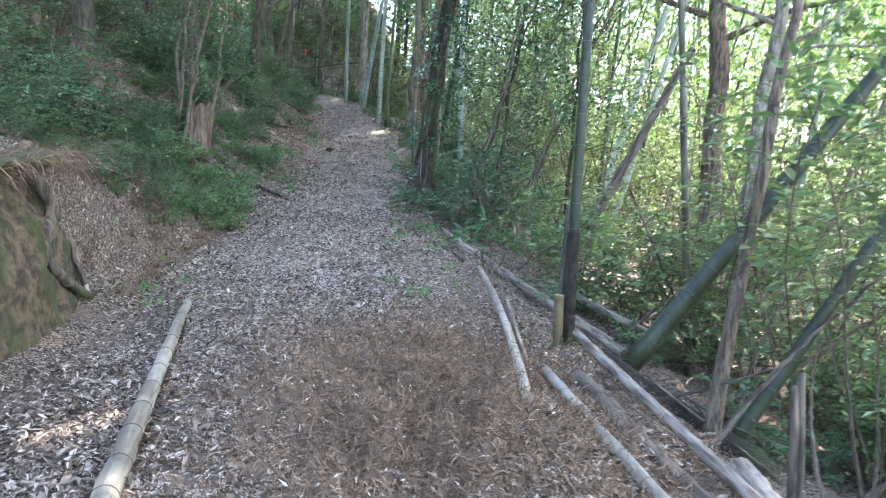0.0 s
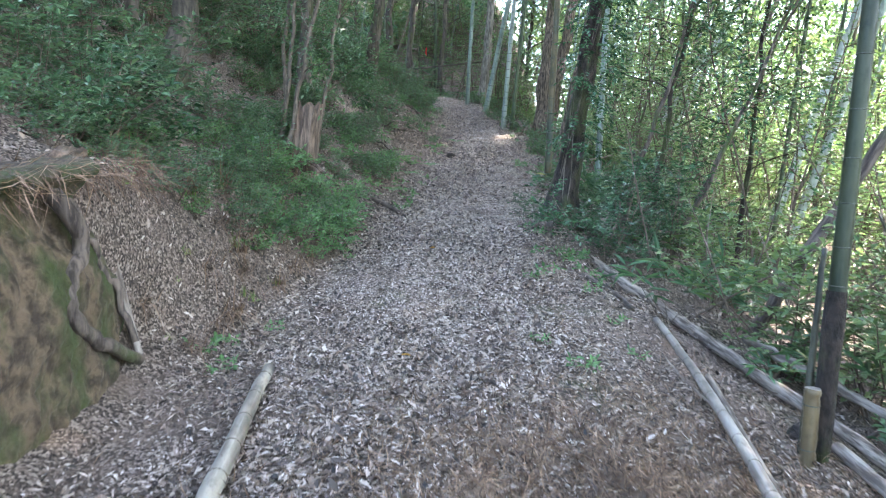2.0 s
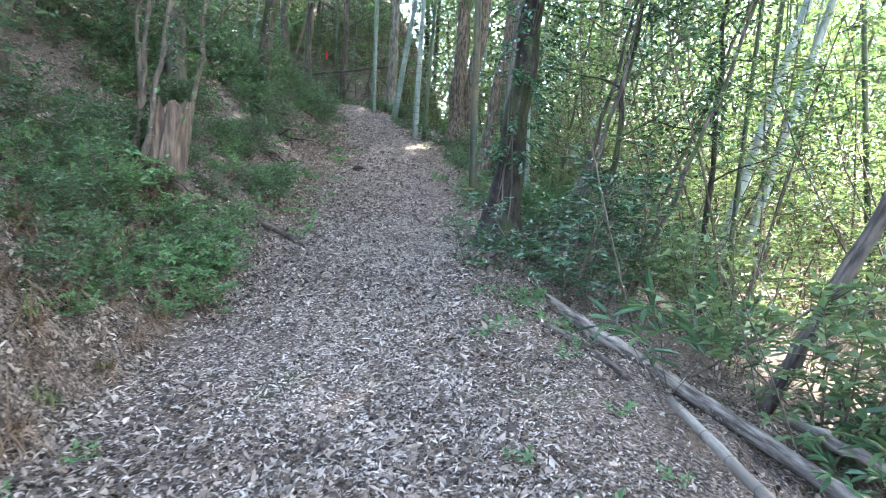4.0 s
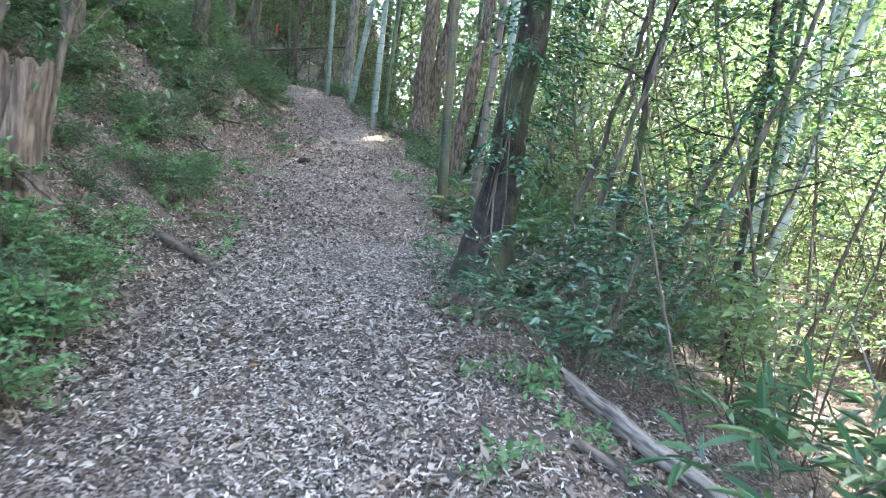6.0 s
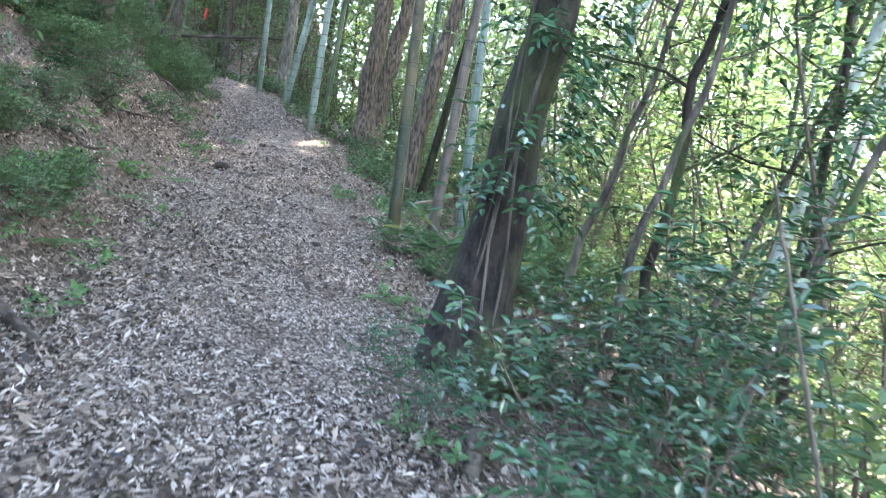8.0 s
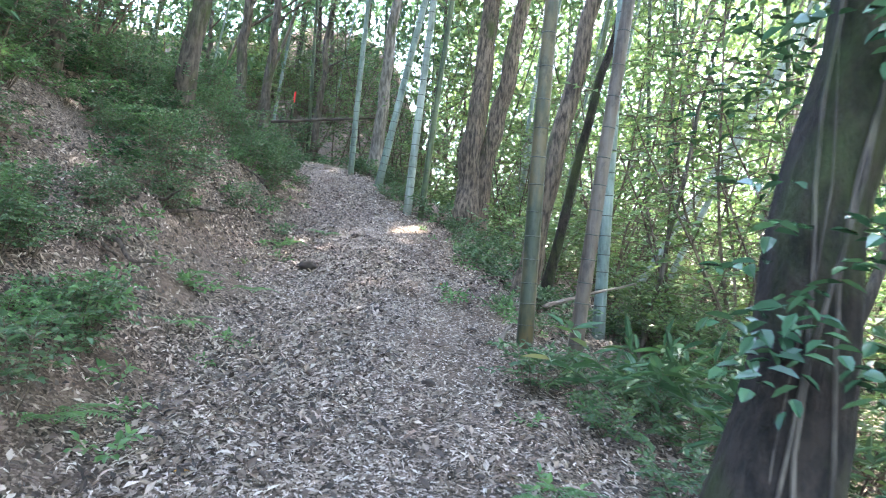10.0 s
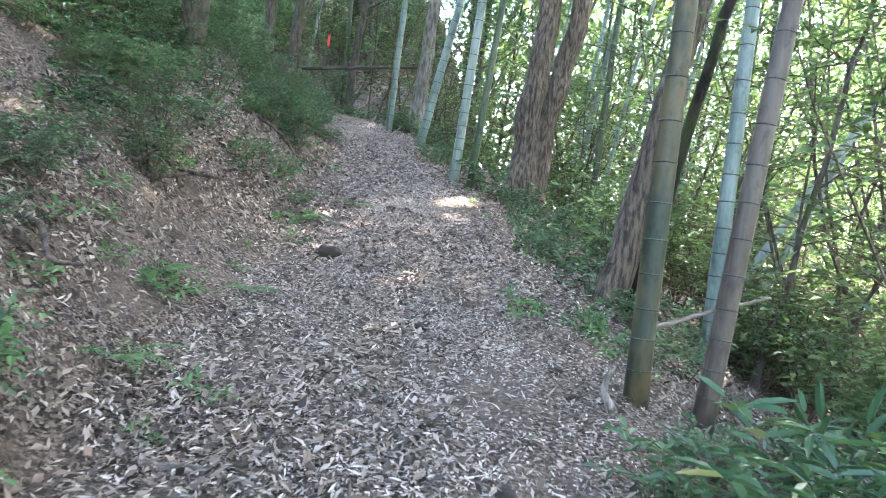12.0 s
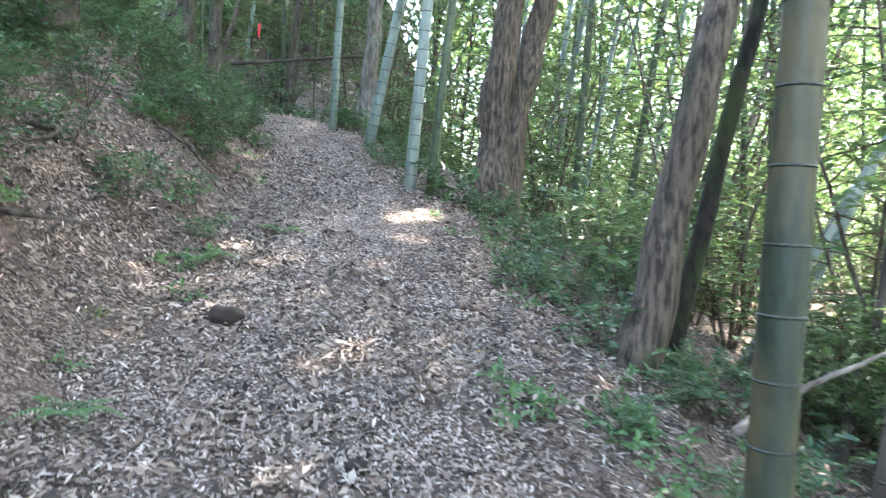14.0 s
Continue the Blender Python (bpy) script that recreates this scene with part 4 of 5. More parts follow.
near_sap = plant("sapling", "near sapling with broad light green leaves", "sapling", "saplings below the path", 246, on_ground(3.0, 4.9), 3, 3.4, 0.35, 11, 0.8, 8, 0.125, 0.062, LEAF_BRIGHT, r=0.014, low=0.4)
for x, y, k in ((3.5, 4.3, 1.0), (2.9, 5.9, 1.1), (3.9, 5.4, 1.05)):
    put(near_sap, x, y, rs.uniform(0, 360), k)
for x, y in ((3.3, 5.2), (2.9, 6.6), (4.2, 7.0), (3.9, 4.4), (2.6, 8.2)):
    put(sap[i % 2], x, y, rs.uniform(0, 360), rs.uniform(0.8, 1.1))
for i in range(55):
    y = rs.uniform(12, 36)
    put(sap[i % 2], float(np.interp(y, PATH_Y, PATH_X)) + rs.uniform(3.2, 11), y, rs.uniform(0, 360), rs.uniform(1.0, 1.7))
for i in range(85):
    y = rs.uniform(5.5, 36)
    put(rs.choice(sap), 3.0 + (0.6 if y < 9 else -1.5 if y > 13 else 0) + rs.random() * 9, y, rs.uniform(0, 360), rs.uniform(0.7, 1.3))
for x, y, k in ((0.1, 14.4, 0.9), (0.35, 14.8, 1.0), (0.5, 14.2, 1.1), (1.25, 9.6, 1.1), (0.6, 13.4, 1.0), (1.9, 7.9, 1.1), (2.2, 8.4, 1.2)):
    put(sasa[0], x, y, rs.uniform(0, 360), k)
fn = fern("fern", "small green fern on the leafy bank", on_ground(-2.95, 12.9), 250)
for x, y, s in ((-3.05, 14.6, 0.9), (-2.9, 16.0, 0.7), (-3.2, 18.3, 1.1), (-2.85, 19.3, 0.8), (-3.3, 15.5, 0.9), (-0.75, 12.6, 0.7), (-0.6, 14.2, 0.7)):
    put(fn, x, y, rs.uniform(0, 360), s)
gr = grass("grass_tuft", "tuft of thin green grass on the bank", on_ground(-3.05, 7.6), 251)
for x, y, s in ((-3.4, 7.4, 1.1), (-3.1, 8.6, 1.0), (-3.5, 8.2, 1.0), (-2.6, 9.3, 0.8), (-3.3, 17.0, 0.8), (-3.1, 11.2, 0.8)):
    put(gr, x, y, rs.uniform(0, 360), s)
dry = grass("dry_grass", "tuft of withered straw hanging down the bank", on_ground(-3.0, 7.0), 253, 60, 0.4, FIBRE, -0.9, 1.1)
for i in range(46):
    y = rs.uniform(6.1, 10.5)
    put(dry, float(np.interp(y, PATH_Y, PATH_X)) - float(np.interp(y, PATH_Y, WIDE_L)) - rs.uniform(0.2, 1.3), y, rs.uniform(-50, 30), rs.uniform(0.6, 1.2), 0.05)
for i in range(70):
    y = rs.uniform(6.1, 9.8)
    put(rs.choice((green, dark[0], gr, gr, gr, dark[3])), float(np.interp(y, PATH_Y, PATH_X)) - float(np.interp(y, PATH_Y, WIDE_L)) - rs.uniform(0.25, 1.5), y, rs.uniform(0, 360), rs.uniform(0.35, 0.7))
for i in range(40):
    y = rs.uniform(13.5, 24)
    off = rs.uniform(0.9, 4.2)
    put(rs.choice((dark[3], green, dark[1], dark[3])), float(np.interp(y, PATH_Y, PATH_X)) - float(np.interp(y, PATH_Y, WIDE_L)) - off, y, rs.uniform(0, 360), rs.uniform(0.4, 0.6) + 0.1 * off)
for i in range(46):
    y = rs.uniform(9.6, 14.0)
    put(rs.choice((green, dark[3], green, dark[0], fn)), float(np.interp(y, PATH_Y, PATH_X)) - float(np.interp(y, PATH_Y, WIDE_L)) - rs.uniform(0.35, 2.2), y, rs.uniform(0, 360), rs.uniform(0.35, 0.75))
for i in range(44):
    y = rs.uniform(13.6, 22)
    off = rs.uniform(0.45, 3.6)
    put(under[1] if off > 2.2 else under[0], float(np.interp(y, PATH_Y, PATH_X)) + float(np.interp(y, PATH_Y, WIDE_R)) + off, y, rs.uniform(0, 360), rs.uniform(0.6, 1.1))
for i in range(56):
    y = rs.uniform(13.0, 21.5)
    off = rs.uniform(0.9, 3.6)
    put(rs.choice((dark[3], green, dark[3], holly)), float(np.interp(y, PATH_Y, PATH_X)) - float(np.interp(y, PATH_Y, WIDE_L)) - off, y, rs.uniform(0, 360), rs.uniform(0.3, 0.45) + 0.1 * off)
seed = plant("seedling", "small green seedling in the leaf litter", "seedling", "seedlings", 252, on_ground(-0.2, 6.6), 3, 0.16, 0.7, 3, 0.08, 4, 0.05, 0.028, LEAF_FRESH, r=0.002, low=0.4)
for i in range(200):
    y = rs.uniform(6.0, 24)
    side = rs.choice((-1, -1, 1))
    off = -rs.uniform(0.8, 3.2) if side < 0 else rs.uniform(0.75, 1.6)
    put(seed, float(np.interp(y, PATH_Y, PATH_X)) + off, y, rs.uniform(0, 360), rs.uniform(0.5, 1.2))

# ---- distant woods ----
def woods(seed, n, box, size, clump, simple=True):
    rng = np.random.default_rng(seed)
    k = n // clump
    c = np.stack([rng.uniform(box[0], box[1], k), rng.uniform(box[2], box[3], k), rng.random(k) ** 0.9], -1)
    c[:, 2] = ground_z(c[:, 0], c[:, 1]) + box[4] + (box[5] - box[4]) * c[:, 2]
    at = np.repeat(c, clump, 0) + rng.normal(0, 1, (k * clump, 3)) * [0.7, 0.7, 0.4]
    b = Build()
    b.leaves(at, rng.normal(0, 1, at.shape), rng.normal(0, 0.6, at.shape) + [0, 0, 1], rng.uniform(size * 0.6, size * 1.2, len(at)), size * 0.4, simple=True)
    return b


tagged(part("far_woods", woods(300, 38000, (14, 26, 6, 60, 0.1, 14), 0.42, 24), LEAF_BRIGHT), "sunlit leaves of the woods across the valley", "woods", kind="stuff")
tagged(part("far_woods", woods(305, 60000, (26, 55, 5, 85, 0.1, 26), 0.72, 30), LEAF_BRIGHT), "sunlit leaves of the far valley side", "woods", kind="stuff")
tagged(part("far_woods", woods(304, 42000, (-2.5, 15, 33, 70, 0.1, 18), 0.48, 24), LEAF_BRIGHT), "sunlit leaves of the woods beyond the stand", "woods", kind="stuff")
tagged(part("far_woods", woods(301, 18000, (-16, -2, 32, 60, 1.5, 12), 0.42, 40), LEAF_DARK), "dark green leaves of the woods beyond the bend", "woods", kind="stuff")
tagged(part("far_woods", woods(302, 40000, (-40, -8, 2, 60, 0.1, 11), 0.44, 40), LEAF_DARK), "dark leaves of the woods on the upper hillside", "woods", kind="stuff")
GAPS = ((-1.85, 3.65), (-1.75, 20.1))   # holes cut in the added canopy, where the sun comes through


def shaded(b):
    """Opens the canopy where the sun reaches the ground."""
    v = b.v[0].reshape(-1, 4, 3)
    c = v.mean(1)
    keep = np.ones(len(v), bool)
    for x, y in GAPS:
        h = c[:, 2] - float(ground_z(x, y))
        keep &= np.hypot(c[:, 0] - x - h * sd.x / sd.z, c[:, 1] - y - h * sd.y / sd.z) > 0.25
    out = Build()
    out.add(v[keep], np.arange(4 * keep.sum()).reshape(-1, 4))
    return out


# three loose leaf layers out of view, added only to block the sun
tagged(part("leaf_canopy", shaded(woods(303, 72000, (-2.5, 10.0, -14, 44, 14.0, 20), 0.55, 3)), LEAF_MID), "unseen high leaves added over the slope to shade path and bank", "canopy", kind="stuff")

tagged(part("leaf_canopy", shaded(woods(306, 4500, (9.5, 15.5, 0, 15, 14.0, 20), 0.57, 8)), LEAF_MID), "unseen high leaves added over the lower slope to shade its near part", "canopy", kind="stuff")

tagged(part("leaf_canopy", shaded(woods(307, 11000, (3.0, 9.0, 6, 20, 13.0, 19), 0.5, 3)), LEAF_MID), "unseen leaves added to keep sun patches off the lower path", "canopy", kind="stuff")

# ---- logs, poles and stumps ----
pole("bamboo_pole", "weathered pale bamboo pole lying at the path side", on_ground(-1.2, 2.3, 0.05), on_ground(-2.16, 6.15, 0.06), 0.058, CULM_DRY, "bamboo pole", nodes=0.33, taper=0.62, ends=CUT, group="fallen poles")
pole("fallen_pole", "pale weathered log edging the path", (-0.05, 10.5, 0.86), on_ground(1.62, 6.3, 0.08), 0.056, LOG, "log", taper=0.8, rough=0.08, ends=DEAD_DARK, group="fallen poles")
pole("fallen_pole", "thin pale weathered pole lying on the slope edge", on_ground(0.4, 7.85, 0.06), on_ground(0.5, 4.0, 0.04), 0.026, CULM_DRY, "pole", nodes=0.3, taper=1.25, bow=0.05, group="fallen poles")
pole("fallen_pole", "pale weathered pole sliding down the slope edge", on_ground(0.69, 4.8, 0.08), on_ground(1.05, 2.4, 0.1), 0.031, CULM_DRY, "pole", nodes=0.3, taper=1.1, group="fallen poles")
pole("fallen_pole", "long grey weathered pole among fallen wood", on_ground(1.14, 6.05, 0.12), on_ground(1.5, 3.0, 0.12), 0.036, DEAD, "pole", taper=1.0, group="fallen poles")
pole("fallen_pole", "dark rotting log under paler poles", on_ground(0.95, 4.9, 0.05), on_ground(1.25, 3.0, 0.04), 0.06, DEAD_DARK, "log", rough=0.12, group="fallen poles")
pole("fallen_pole", "grey log with a pale sawn end", on_ground(1.6, 3.75, 0.1), on_ground(1.55, 2.4, 0.1), 0.07, DEAD, "log", ends=CUT, group="fallen poles")
pole("fallen_pole", "mossy rotting log below the path", on_ground(1.1, 6.6, 0.02), on_ground(2.2, 4.6, 0.05), 0.1, BARK_DARK, "log", rough=0.1, group="fallen poles")
pole("fallen_pole", "thin broken pole lying on the slope edge", on_ground(0.62, 6.9, 0.05), on_ground(0.6, 4.9, 0.04), 0.022, DEAD, "pole", group="fallen poles")
pole("fallen_pole", "grey broken branch lying down the slope", on_ground(1.2, 8.3, 0.2), on_ground(2.1, 6.8, 0.25), 0.04, DEAD, "branch", rough=0.15, group="fallen poles")
post = thing("split_post", on_ground(1.83, 3.6, -0.08), "grey split bamboo post standing on the slope", "post")
for k, (dx, top) in enumerate(((-0.016, 0.78), (0.018, 0.84))):
    w = Build()
    z = np.linspace(0, top, 16)
    w.tube(np.stack([dx * (0.6 + 0.5 * z / top) - 0.03 * z, 0.006 * np.sin(9 * z + k), z], -1), np.linspace(0.024, 0.018, 16), 9, 0.12, np.random.default_rng(k), flute=0.08)
    part("split_half", w, DEAD_DARK, post, smooth=True)
pole("wooden_stake", "old wooden stake at the foot of the mossy tree", on_ground(-0.5, 10.5, -0.05), (-0.5, 10.52, 1.24), 0.045, BARK_SHADED, "stake", taper=0.8, rough=0.2)
pole("fallen_tree", "dark fallen trunk lying across behind the bend", (-5.6, 27.0, 5.62), (-3.1, 26.8, 5.85), 0.036, DEAD_DARK, "fallen tree")
pole("fallen_branch", "bent grey branch lying on the bank", (-4.17, 6.50, 2.16), (-4.31, 8.6, 2.62), 0.036, BARK_SHADED, "branch", rough=0.14, bow=0.12, taper=0.35)
pole("broken_log", "short broken log with orange rotten wood on the bank", (-3.23, 5.64, 1.72), (-3.66, 6.72, 1.82), 0.04, STUMP_WOOD, "log", rough=0.25, taper=0.8)
tp = Build()
tp.add([(-4.98, 26.4, 6.05), (-4.94, 26.41, 6.04), (-4.93, 26.4, 6.13), (-4.92, 26.41, 6.24), (-4.96, 26.4, 6.25), (-4.97, 26.39, 6.14)], [(0, 1, 2, 5), (5, 2, 3, 4)])
tp.add([(-4.96, 26.38, 5.98), (-4.93, 26.39, 5.99), (-4.93, 26.39, 6.1), (-4.965, 26.4, 6.1)], [(0, 1, 2, 3)])
tagged(part("marker_tape", tp, RED), "strip of red marker tape tied to a tree", "marker tape")

# ---- broken stump with shoots, root plate and leaning piece on the bank ----
def jagged_stump(name, label, place, r, h, lean, mat, seed):
    rng = np.random.default_rng(seed)
    ob = thing(name, place, label, "stump")
    n, k = 20, 14
    ang = np.arange(n) / n * 2 * math.pi
    top = h * (0.78 + 0.22 * rng.random(n))
    v = []
    for i in range(k):
        t = i / (k - 1)
        rr = r * (1 + 0.45 * math.exp(-t * 5)) * (1 + 0.1 * np.sin(5 * ang + 1) + 0.05 * np.sin(11 * ang)) * (1 - 0.12 * t)
        v.append(np.stack([rr * np.cos(ang) + lean * t * h, rr * np.sin(ang), t * top - 0.08], -1))
    inner = v[-1].copy()
    inner[:, :2] = (inner[:, :2] - [lean * h, 0]) * 0.6 + [lean * h, 0]
    inner[:, 2] -= h * 0.25
    v.append(inner)
    q = [(i * n + j, i * n + (j + 1) % n, (i + 1) * n + (j + 1) % n, (i + 1) * n + j) for i in range(k) for j in range(n)]
    b = Build()
    b.add(np.vstack(v), q)
    b.add(np.vstack([inner, inner.mean(0)]), [(j, (j + 1) % n, n, n) for j in range(n)])
    part("trunk", b, mat, ob, smooth=False)
    for i in range(5):
        a = rng.uniform(0, 2 * math.pi)
        p = curve(rng, (r * 1.1 * math.cos(a), r * 1.1 * math.sin(a), 0.12), (math.cos(a), math.sin(a), -0.5), 0.45, 6, 0.15)
        w = Build()
        w.tube(p, np.linspace(0.05, 0.015, len(p)), 6)
        part("root", w, mat, ob)
    return ob


jagged_stump("broken_stump", "broken reddish brown tree stump on the bank", on_ground(-3.7, 10.9), 0.17, 1.0, 0.14, STUMP_WOOD, 401)
for i, (x, y, l) in enumerate(((-3.95, 10.85, 0.1), (-3.85, 10.7, 0.2), (-3.6, 11.15, 0.12), (-4.05, 11.1, 0.05))):
    tree("young_tree", "thin reddish shoot growing beside the broken stump", x, y, 0.03, (l, 0.02), 5, TWIG, 410 + i, limbs=9, low=1.1, reach=0.9, leaf=LEAF_DARK, clumps=5, long=0.075, wide=0.034, twig_leaves=8, flute=0.02, group="shoots on the bank")
def cut_face():
    """The bare face of the bank, hollowed under an overhanging lip of roots."""
    ys, ts = np.linspace(0.5, 6.05, 110), np.linspace(0, 1, 44)
    v = []
    for y in ys:
        edge = float(np.interp(y, PATH_Y, PATH_X) - np.interp(y, PATH_Y, WIDE_L))
        foot, top = float(ground_z(edge - 0.3, y)) - 0.06, float(ground_z(edge - 0.78, y)) + 0.03
        fade = max(0.0, (y - 5.3) / 0.75) ** 2
        for t in ts:
            p = Vector((0, y * 1.6, t * 1.7))
            bulge = 0.07 * noise.noise(p * 1.3) + 0.045 * noise.noise(p * 4.1) + 0.03 * noise.noise(p * 11) + 0.02 * noise.noise(p * 23)
            lip = 0.1 * math.exp(-((t - 0.93) / 0.08) ** 2) - 0.17 * math.exp(-((t - 0.75) / 0.16) ** 2)
            back = 0.42 * max(0.0, t - 0.9) / 0.1 + 0.3 * fade
            v.append((edge - 0.3 - 0.14 * t + bulge + lip - back, y, foot + (top - foot) * min(1, t / 0.93) + 0.03 * noise.noise(p * 3)))
    k = len(ts)
    b = Build()
    b.add(v, [(i * k + j, (i + 1) * k + j, (i + 1) * k + j + 1, i * k + j + 1) for i in range(len(ys) - 1) for j in range(k - 1)])
    return tagged(part("earth_bank", b, MOSSY_EARTH, smooth=True), "mossy cut earth face under bare roots", "earth bank", kind="structure")


cut_face()
rng = np.random.default_rng(430)
n = 1500
y = rng.uniform(2.5, 6.3, n)
edge = np.interp(y, PATH_Y, PATH_X) - np.interp(y, PATH_Y, WIDE_L)
x = edge - 0.4 - rng.random(n) * 0.35
fringe = Build()
fringe.leaves(np.stack([x, y, ground_z(edge - 0.8, y) - rng.random(n) * 0.1 + 0.04], -1), np.stack([rng.uniform(0.1, 0.9, n), rng.normal(0, 0.5, n), rng.uniform(-1.3, 0.2, n)], -1), rng.normal(0, 1, (n, 3)), rng.uniform(0.08, 0.32, n), 0.005, droop=0.3, simple=True)
tagged(part("root_fringe", fringe, FIBRE), "fine brown roots and straw hanging over the earth face", "roots", kind="stuff")
for i, pts in enumerate((((-3.02, 5.29, 1.57), (-2.90, 5.29, 1.44), (-2.90, 5.42, 1.25), (-2.88, 5.28, 1.12), (-2.86, 5.23, 0.96), (-2.83, 5.28, 0.83), (-2.80, 5.46, 0.71), (-2.82, 5.80, 0.56)),
                         ((-3.10, 5.36, 1.65), (-3.00, 5.46, 1.45), (-2.98, 5.63, 1.22), (-2.95, 5.76, 1.00), (-2.86, 5.83, 0.67)),
                         ((-2.90, 4.61, 1.59), (-2.82, 4.63, 1.49), (-2.82, 4.67, 1.35), (-2.84, 4.66, 1.26)))):
    p, _ = along(np.array(pts), np.linspace(0, 1, 24))
    p = p + np.random.default_rng(420 + i).normal(0, 0.012, p.shape)
    w = Build()
    w.tube(p - p[-1], np.linspace(0.05, 0.035, 24) * (1, 0.6, 0.25)[i], 9, 0.12, np.random.default_rng(i))
    tagged(part("bare_root", w, DEAD_DARK, None, at=Matrix.Translation(p[-1]), smooth=True), "dark bare root hanging from the earth bank", "root", "bare roots")
pole("bamboo_piece", "split grey bamboo piece leaning on the bank", (-2.85, 5.88, 0.5), (-3.2, 6.05, 1.32), 0.027, DEAD, "bamboo piece", nodes=0.28, taper=0.9)

for i, (x, y) in enumerate(((-4.25, 16.85), (-4.1, 16.3), (-4.5, 18.2), (-3.9, 14.6), (-4.3, 20.2))):
    rng = np.random.default_rng(450 + i)
    for k in range(3):
        w = Build()
        p = curve(rng, (0, 0, 0.02), (1, rng.uniform(-0.9, 0.5), -0.6), rng.uniform(0.4, 0.8), 9, 0.22, 0.02)
        w.tube(p, np.linspace(0.022, 0.007, 10), 7, 0.15, rng)
        tagged(part("bare_root", w, DEAD_DARK, None, at=Matrix.Translation(on_ground(x + 0.1 * k, y + 0.12 * k)), smooth=True), "dark bare root crossing the shaded bank", "root", "bare roots")

# ---- small things on the path ----
def lump(name, label, category, x, y, size, mat, seed, turn=0.0, dz=0.0, group=""):
    """A small uneven lump, wider than high, resting in the leaves."""
    bm = bmesh.new()
    bmesh.ops.create_icosphere(bm, subdivisions=3, radius=1)
    for v in bm.verts:
        n = v.co.normalized()
        k = 1 + 0.3 * noise.noise(n * 1.6 + Vector((seed, 0, 0))) + 0.14 * noise.noise(n * 6 + Vector((0, seed, 0)))
        v.co = Vector((n.x * size[0] * k, n.y * size[1] * k, n.z * size[2] * k))
    me = bpy.data.meshes.new(name)
    bm.to_mesh(me)
    bm.free()
    me.polygons.foreach_set("use_smooth", np.full(len(me.polygons), True))
    me.materials.append(mat)
    ob = new(name, me)
    ob.matrix_basis = Matrix.LocRotScale(on_ground(x, y, size[2] * 0.55 + dz), Euler((0, 0, radians(turn))), None)
    return tagged(ob, label, category, group)


lump("husk", "dark brown fibrous husk lying in the leaves", "husk", -2.66, 17.15, (0.1, 0.07, 0.058), HUSK, 2.0, 10, dz=0.025)
for i, (x, y, k) in enumerate(((-1.9, 18.05, 0.045), (-2.45, 19.3, 0.06), (-2.3, 19.35, 0.04), (-2.33, 17.9, 0.03), (-1.77, 15.77, 0.05), (-1.0, 15.3, 0.04), (-0.95, 15.0, 0.035), (-2.3, 21.3, 0.05), (-1.3, 14.0, 0.05), (-1.5, 16.6, 0.035))):
    lump("earth_clod", "small dark clod of earth on the path", "clod", x, y, (k, k * 0.8, k * 0.5), HUSK, 5.0 + i, 40 * i, group="clods on the path")
for i, (x0, y0, x1, y1, r) in enumerate(((-2.97, 11.74, -2.4, 11.35, 0.04), (-1.22, 7.09, -0.97, 7.07, 0.012), (-2.18, 9.9, -1.55, 10.15, 0.016), (-1.03, 10.07, -0.94, 9.5, 0.014),
                                         (-2.61, 13.94, -2.2, 13.88, 0.022), (-1.74, 15.63, -1.6, 15.57, 0.016), (-1.48, 15.41, -1.44, 15.24, 0.016), (-2.68, 20.5, -2.42, 20.55, 0.018),
                                         (-1.6, 4.6, -0.4, 3.9, 0.009), (-2.2, 4.6, -1.5, 4.7, 0.008), (-0.6, 4.8, -0.1, 4.4, 0.012),
                                         (-0.2, 9.2, 0.2, 8.7, 0.02), (-0.35, 9.5, -0.1, 9.2, 0.012), (-1.9, 8.1, -1.5, 8.0, 0.01), (-1.0, 8.5, -0.7, 8.55, 0.012), (-2.4, 16.2, -2.2, 16.6, 0.009),
                                         (-2.7, 15.4, -2.4, 15.9, 0.009), (-1.3, 18.4, -1.1, 18.1, 0.012), (-2.0, 21.9, -2.3, 22.2, 0.014), (-2.9, 18.4, -2.75, 18.0, 0.012), (-1.2, 12.9, -0.8, 12.6, 0.012))):
    stick("fallen_stick", ("dark dead stick lying in the leaf litter", "pale dry stick lying in the leaf litter")[i % 3 == 1], x0, y0, x1, y1, r, (DEAD_DARK, DEAD)[i % 3 == 1], dz=r * 0.6, seed=500 + i)
stick("bleached_branch", "bleached crooked branch at the foot of a bamboo", -0.78, 14.8, -0.68, 15.3, 0.024, DEAD, dz=0.03, dz1=0.12, bow=0.05, seed=540)
stick("dead_branch", "grey dead branch propped between bamboo", -0.35, 16.0, 0.6, 16.6, 0.02, DEAD, dz=0.2, dz1=0.75, bow=0.05, seed=541)
stick("fallen_stick", "dark thick stick lying beside the path", -0.15, 9.1, 0.25, 8.2, 0.035, DEAD_DARK, dz=0.03, seed=542)
for i, (x, y) in enumerate(((-1.42, 6.65), (-1.75, 9.6), (-2.3, 12.6), (-1.3, 16.9))):
    b = Build()
    b.leaves([(0, 0, 0)], [(1, 0.3 * i, 0.1)], [(0, 0.2, 1)], 0.07, 0.042)
    tagged(part("fallen_leaf", b, YELLOW, None, at=Matrix.Translation(on_ground(x, y, 0.03))), "fallen orange-yellow leaf on the path", "leaf", "bright fallen leaves")

px, py = np.meshgrid(np.linspace(-1.5, 1.0, 70), np.linspace(2.0, 6.0, 100))


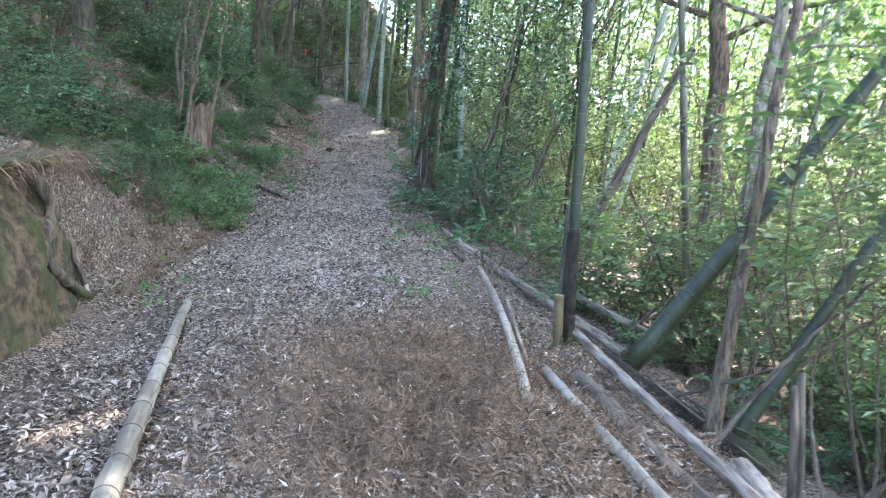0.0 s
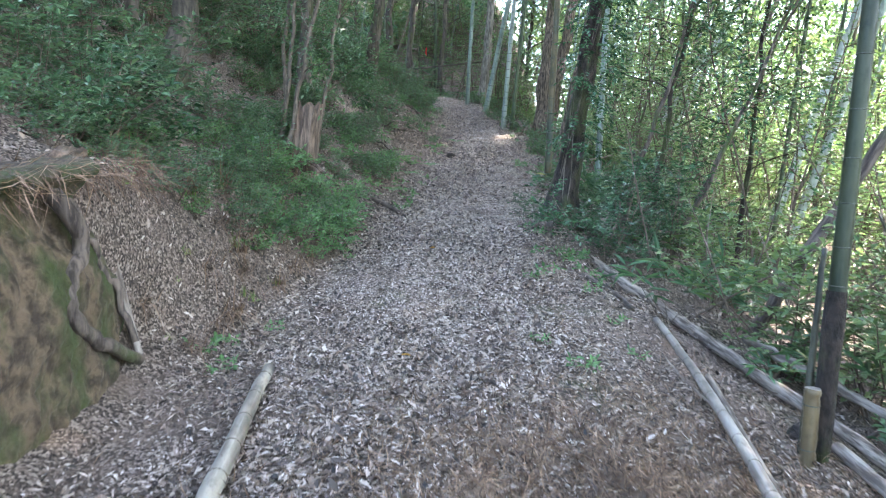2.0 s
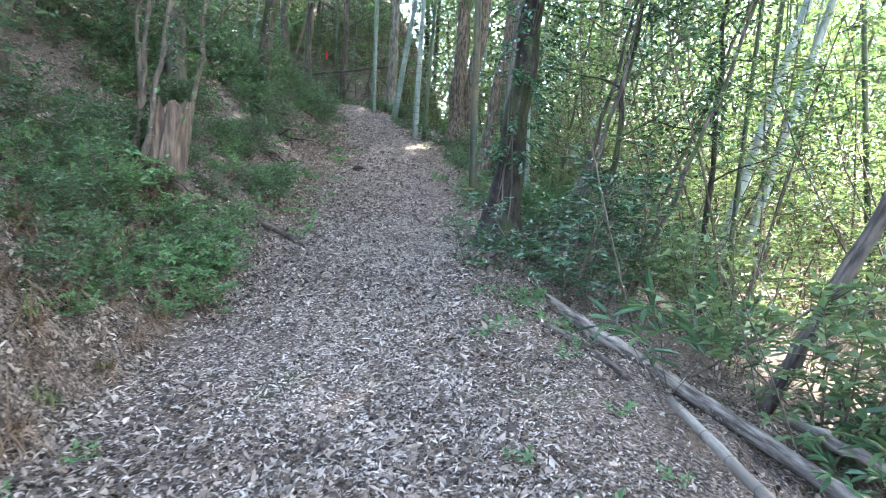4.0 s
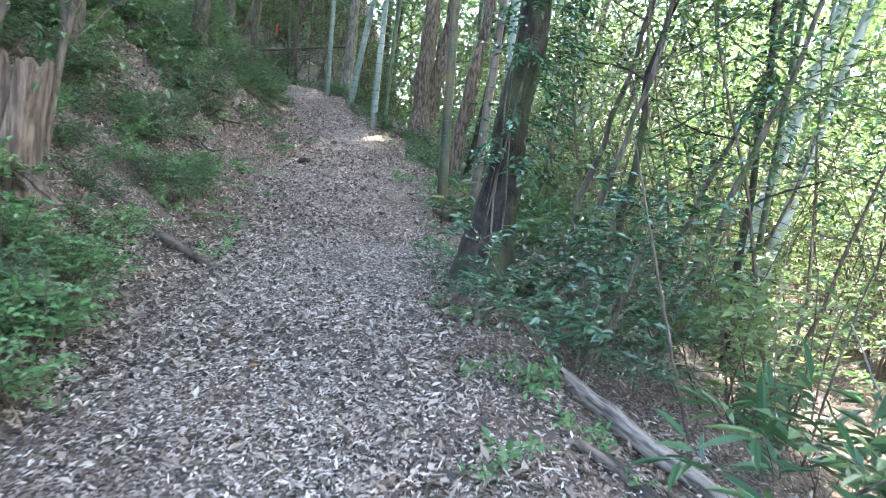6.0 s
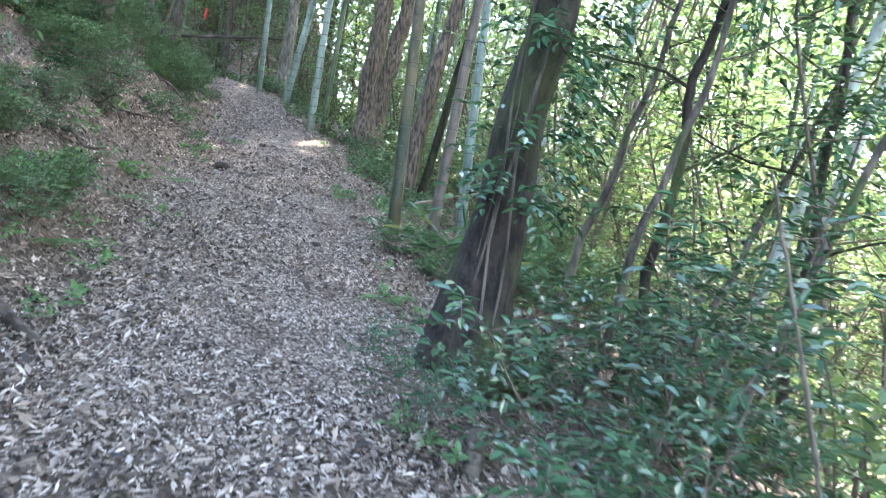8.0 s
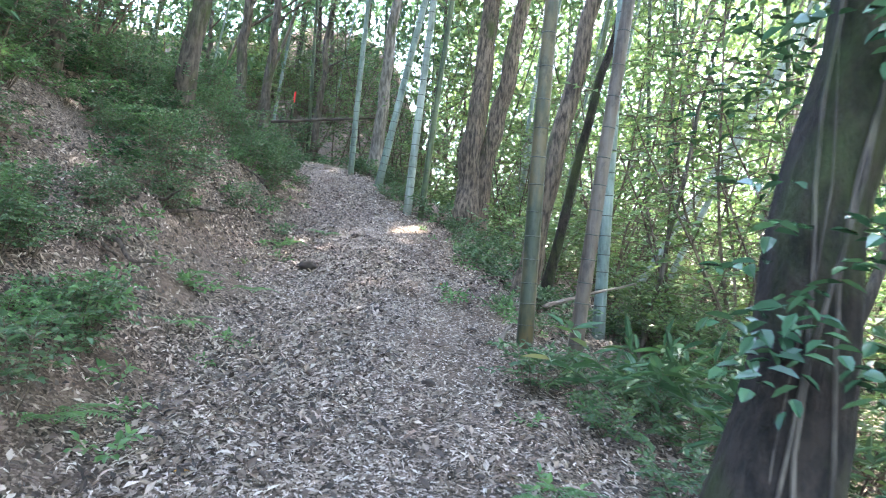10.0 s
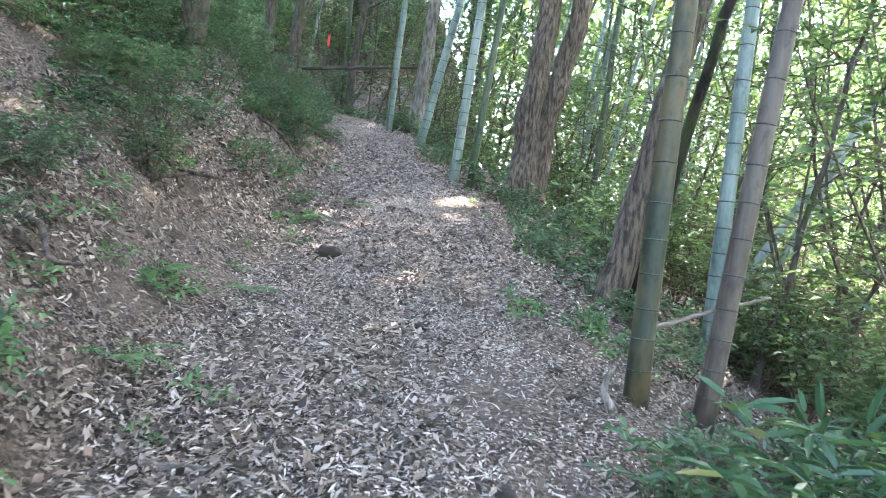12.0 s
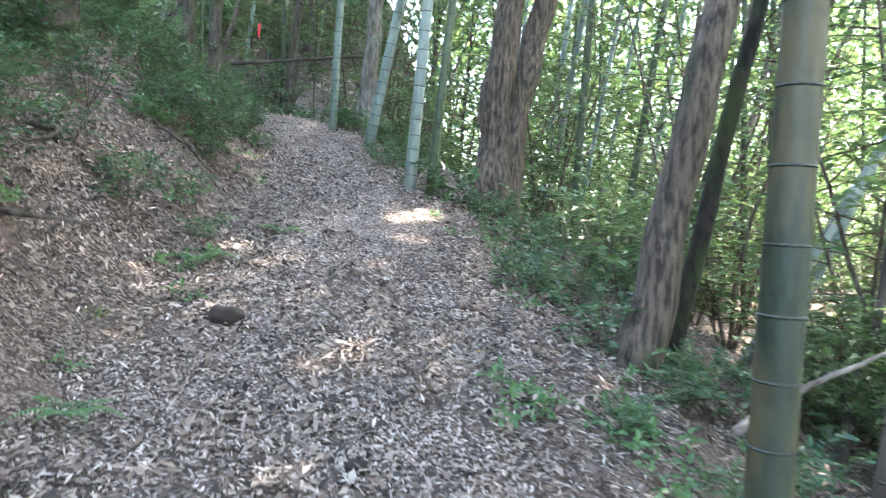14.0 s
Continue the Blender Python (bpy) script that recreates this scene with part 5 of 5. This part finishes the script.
def mulch_z(x, y):
    fall = np.clip(1.3 - np.hypot((x + 0.2) / 1.1, (y - 4.0) / 1.8) + 0.35 * lumps(x * 2.3, y * 2.1), 0, 1)
    return ground_z(x, y) - 0.03 + fall * (0.05 + 0.13 * lumps(x * 3.7, y * 3.9) + 0.06 * lumps(x * 9, y * 8.5))


b = Build()
r, c = np.meshgrid(np.arange(99), np.arange(69), indexing="ij")
b.add(np.stack([px, py, mulch_z(px, py) + np.random.default_rng(9).normal(0, 0.01, px.shape)], -1),
      np.stack([r * 70 + c, r * 70 + c + 1, r * 70 + 71 + c, r * 70 + 70 + c], -1).reshape(-1, 4))
rng = np.random.default_rng(78)
n = 5000
x, y = rng.normal(-0.15, 0.8, n), rng.normal(4.0, 1.1, n)
chips = Build()
chips.leaves(np.stack([x, y, np.maximum(mulch_z(x, y), ground_z(x, y)) + rng.random(n) * 0.035], -1), rng.normal(0, 1, (n, 3)) * [1, 1, 0.4], rng.normal(0, 0.5, (n, 3)) + [0, 0, 1], rng.uniform(0.02, 0.07, n), rng.uniform(0.006, 0.022, n), simple=True)
tagged(part("leaf_bits", chips, LITTER), "dry leaf bits scattered over the dug earth", "leaf litter", kind="stuff")
tagged(part("dug_earth", b, MULCH, smooth=True), "patch of dug brown fibrous earth beside the path", "earth", kind="structure")
# brown root fibre where the ground was dug over
rng = np.random.default_rng(77)
n = 60000
x, y = rng.normal(0.05, 0.75, n), rng.normal(4.1, 1.1, n)
d = rng.normal(0, 1, (n, 3)) * [1, 1, 0.8]
fib = Build()
fib.leaves(np.stack([x, y, np.maximum(mulch_z(x, y), ground_z(x, y)) + rng.random(n) * 0.045], -1), d, rng.normal(0, 1, (n, 3)), rng.uniform(0.04, 0.13, n), 0.0052, droop=0.3, simple=True)
tagged(part("root_fibre", fib, FIBRE), "brown fibrous root mulch dug up beside the path", "mulch", kind="stuff")
n = 16000
y = rng.uniform(7, 24, n)
x = np.interp(y, PATH_Y, PATH_X) + np.where(rng.random(n) < 0.6, rng.normal(0.95, 0.3, n), rng.normal(-1.4, 0.6, n))
fib = Build()
fib.leaves(np.stack([x, y, ground_z(x, y) + rng.random(n) * 0.03], -1), rng.normal(0, 1, (n, 3)) * [1, 1, 0.4], rng.normal(0, 1, (n, 3)), rng.uniform(0.04, 0.14, n), 0.0032, droop=0.3, simple=True)
tagged(part("twig_litter", fib, FIBRE), "fine dead twigs and straw at the path edges", "twigs", kind="stuff")
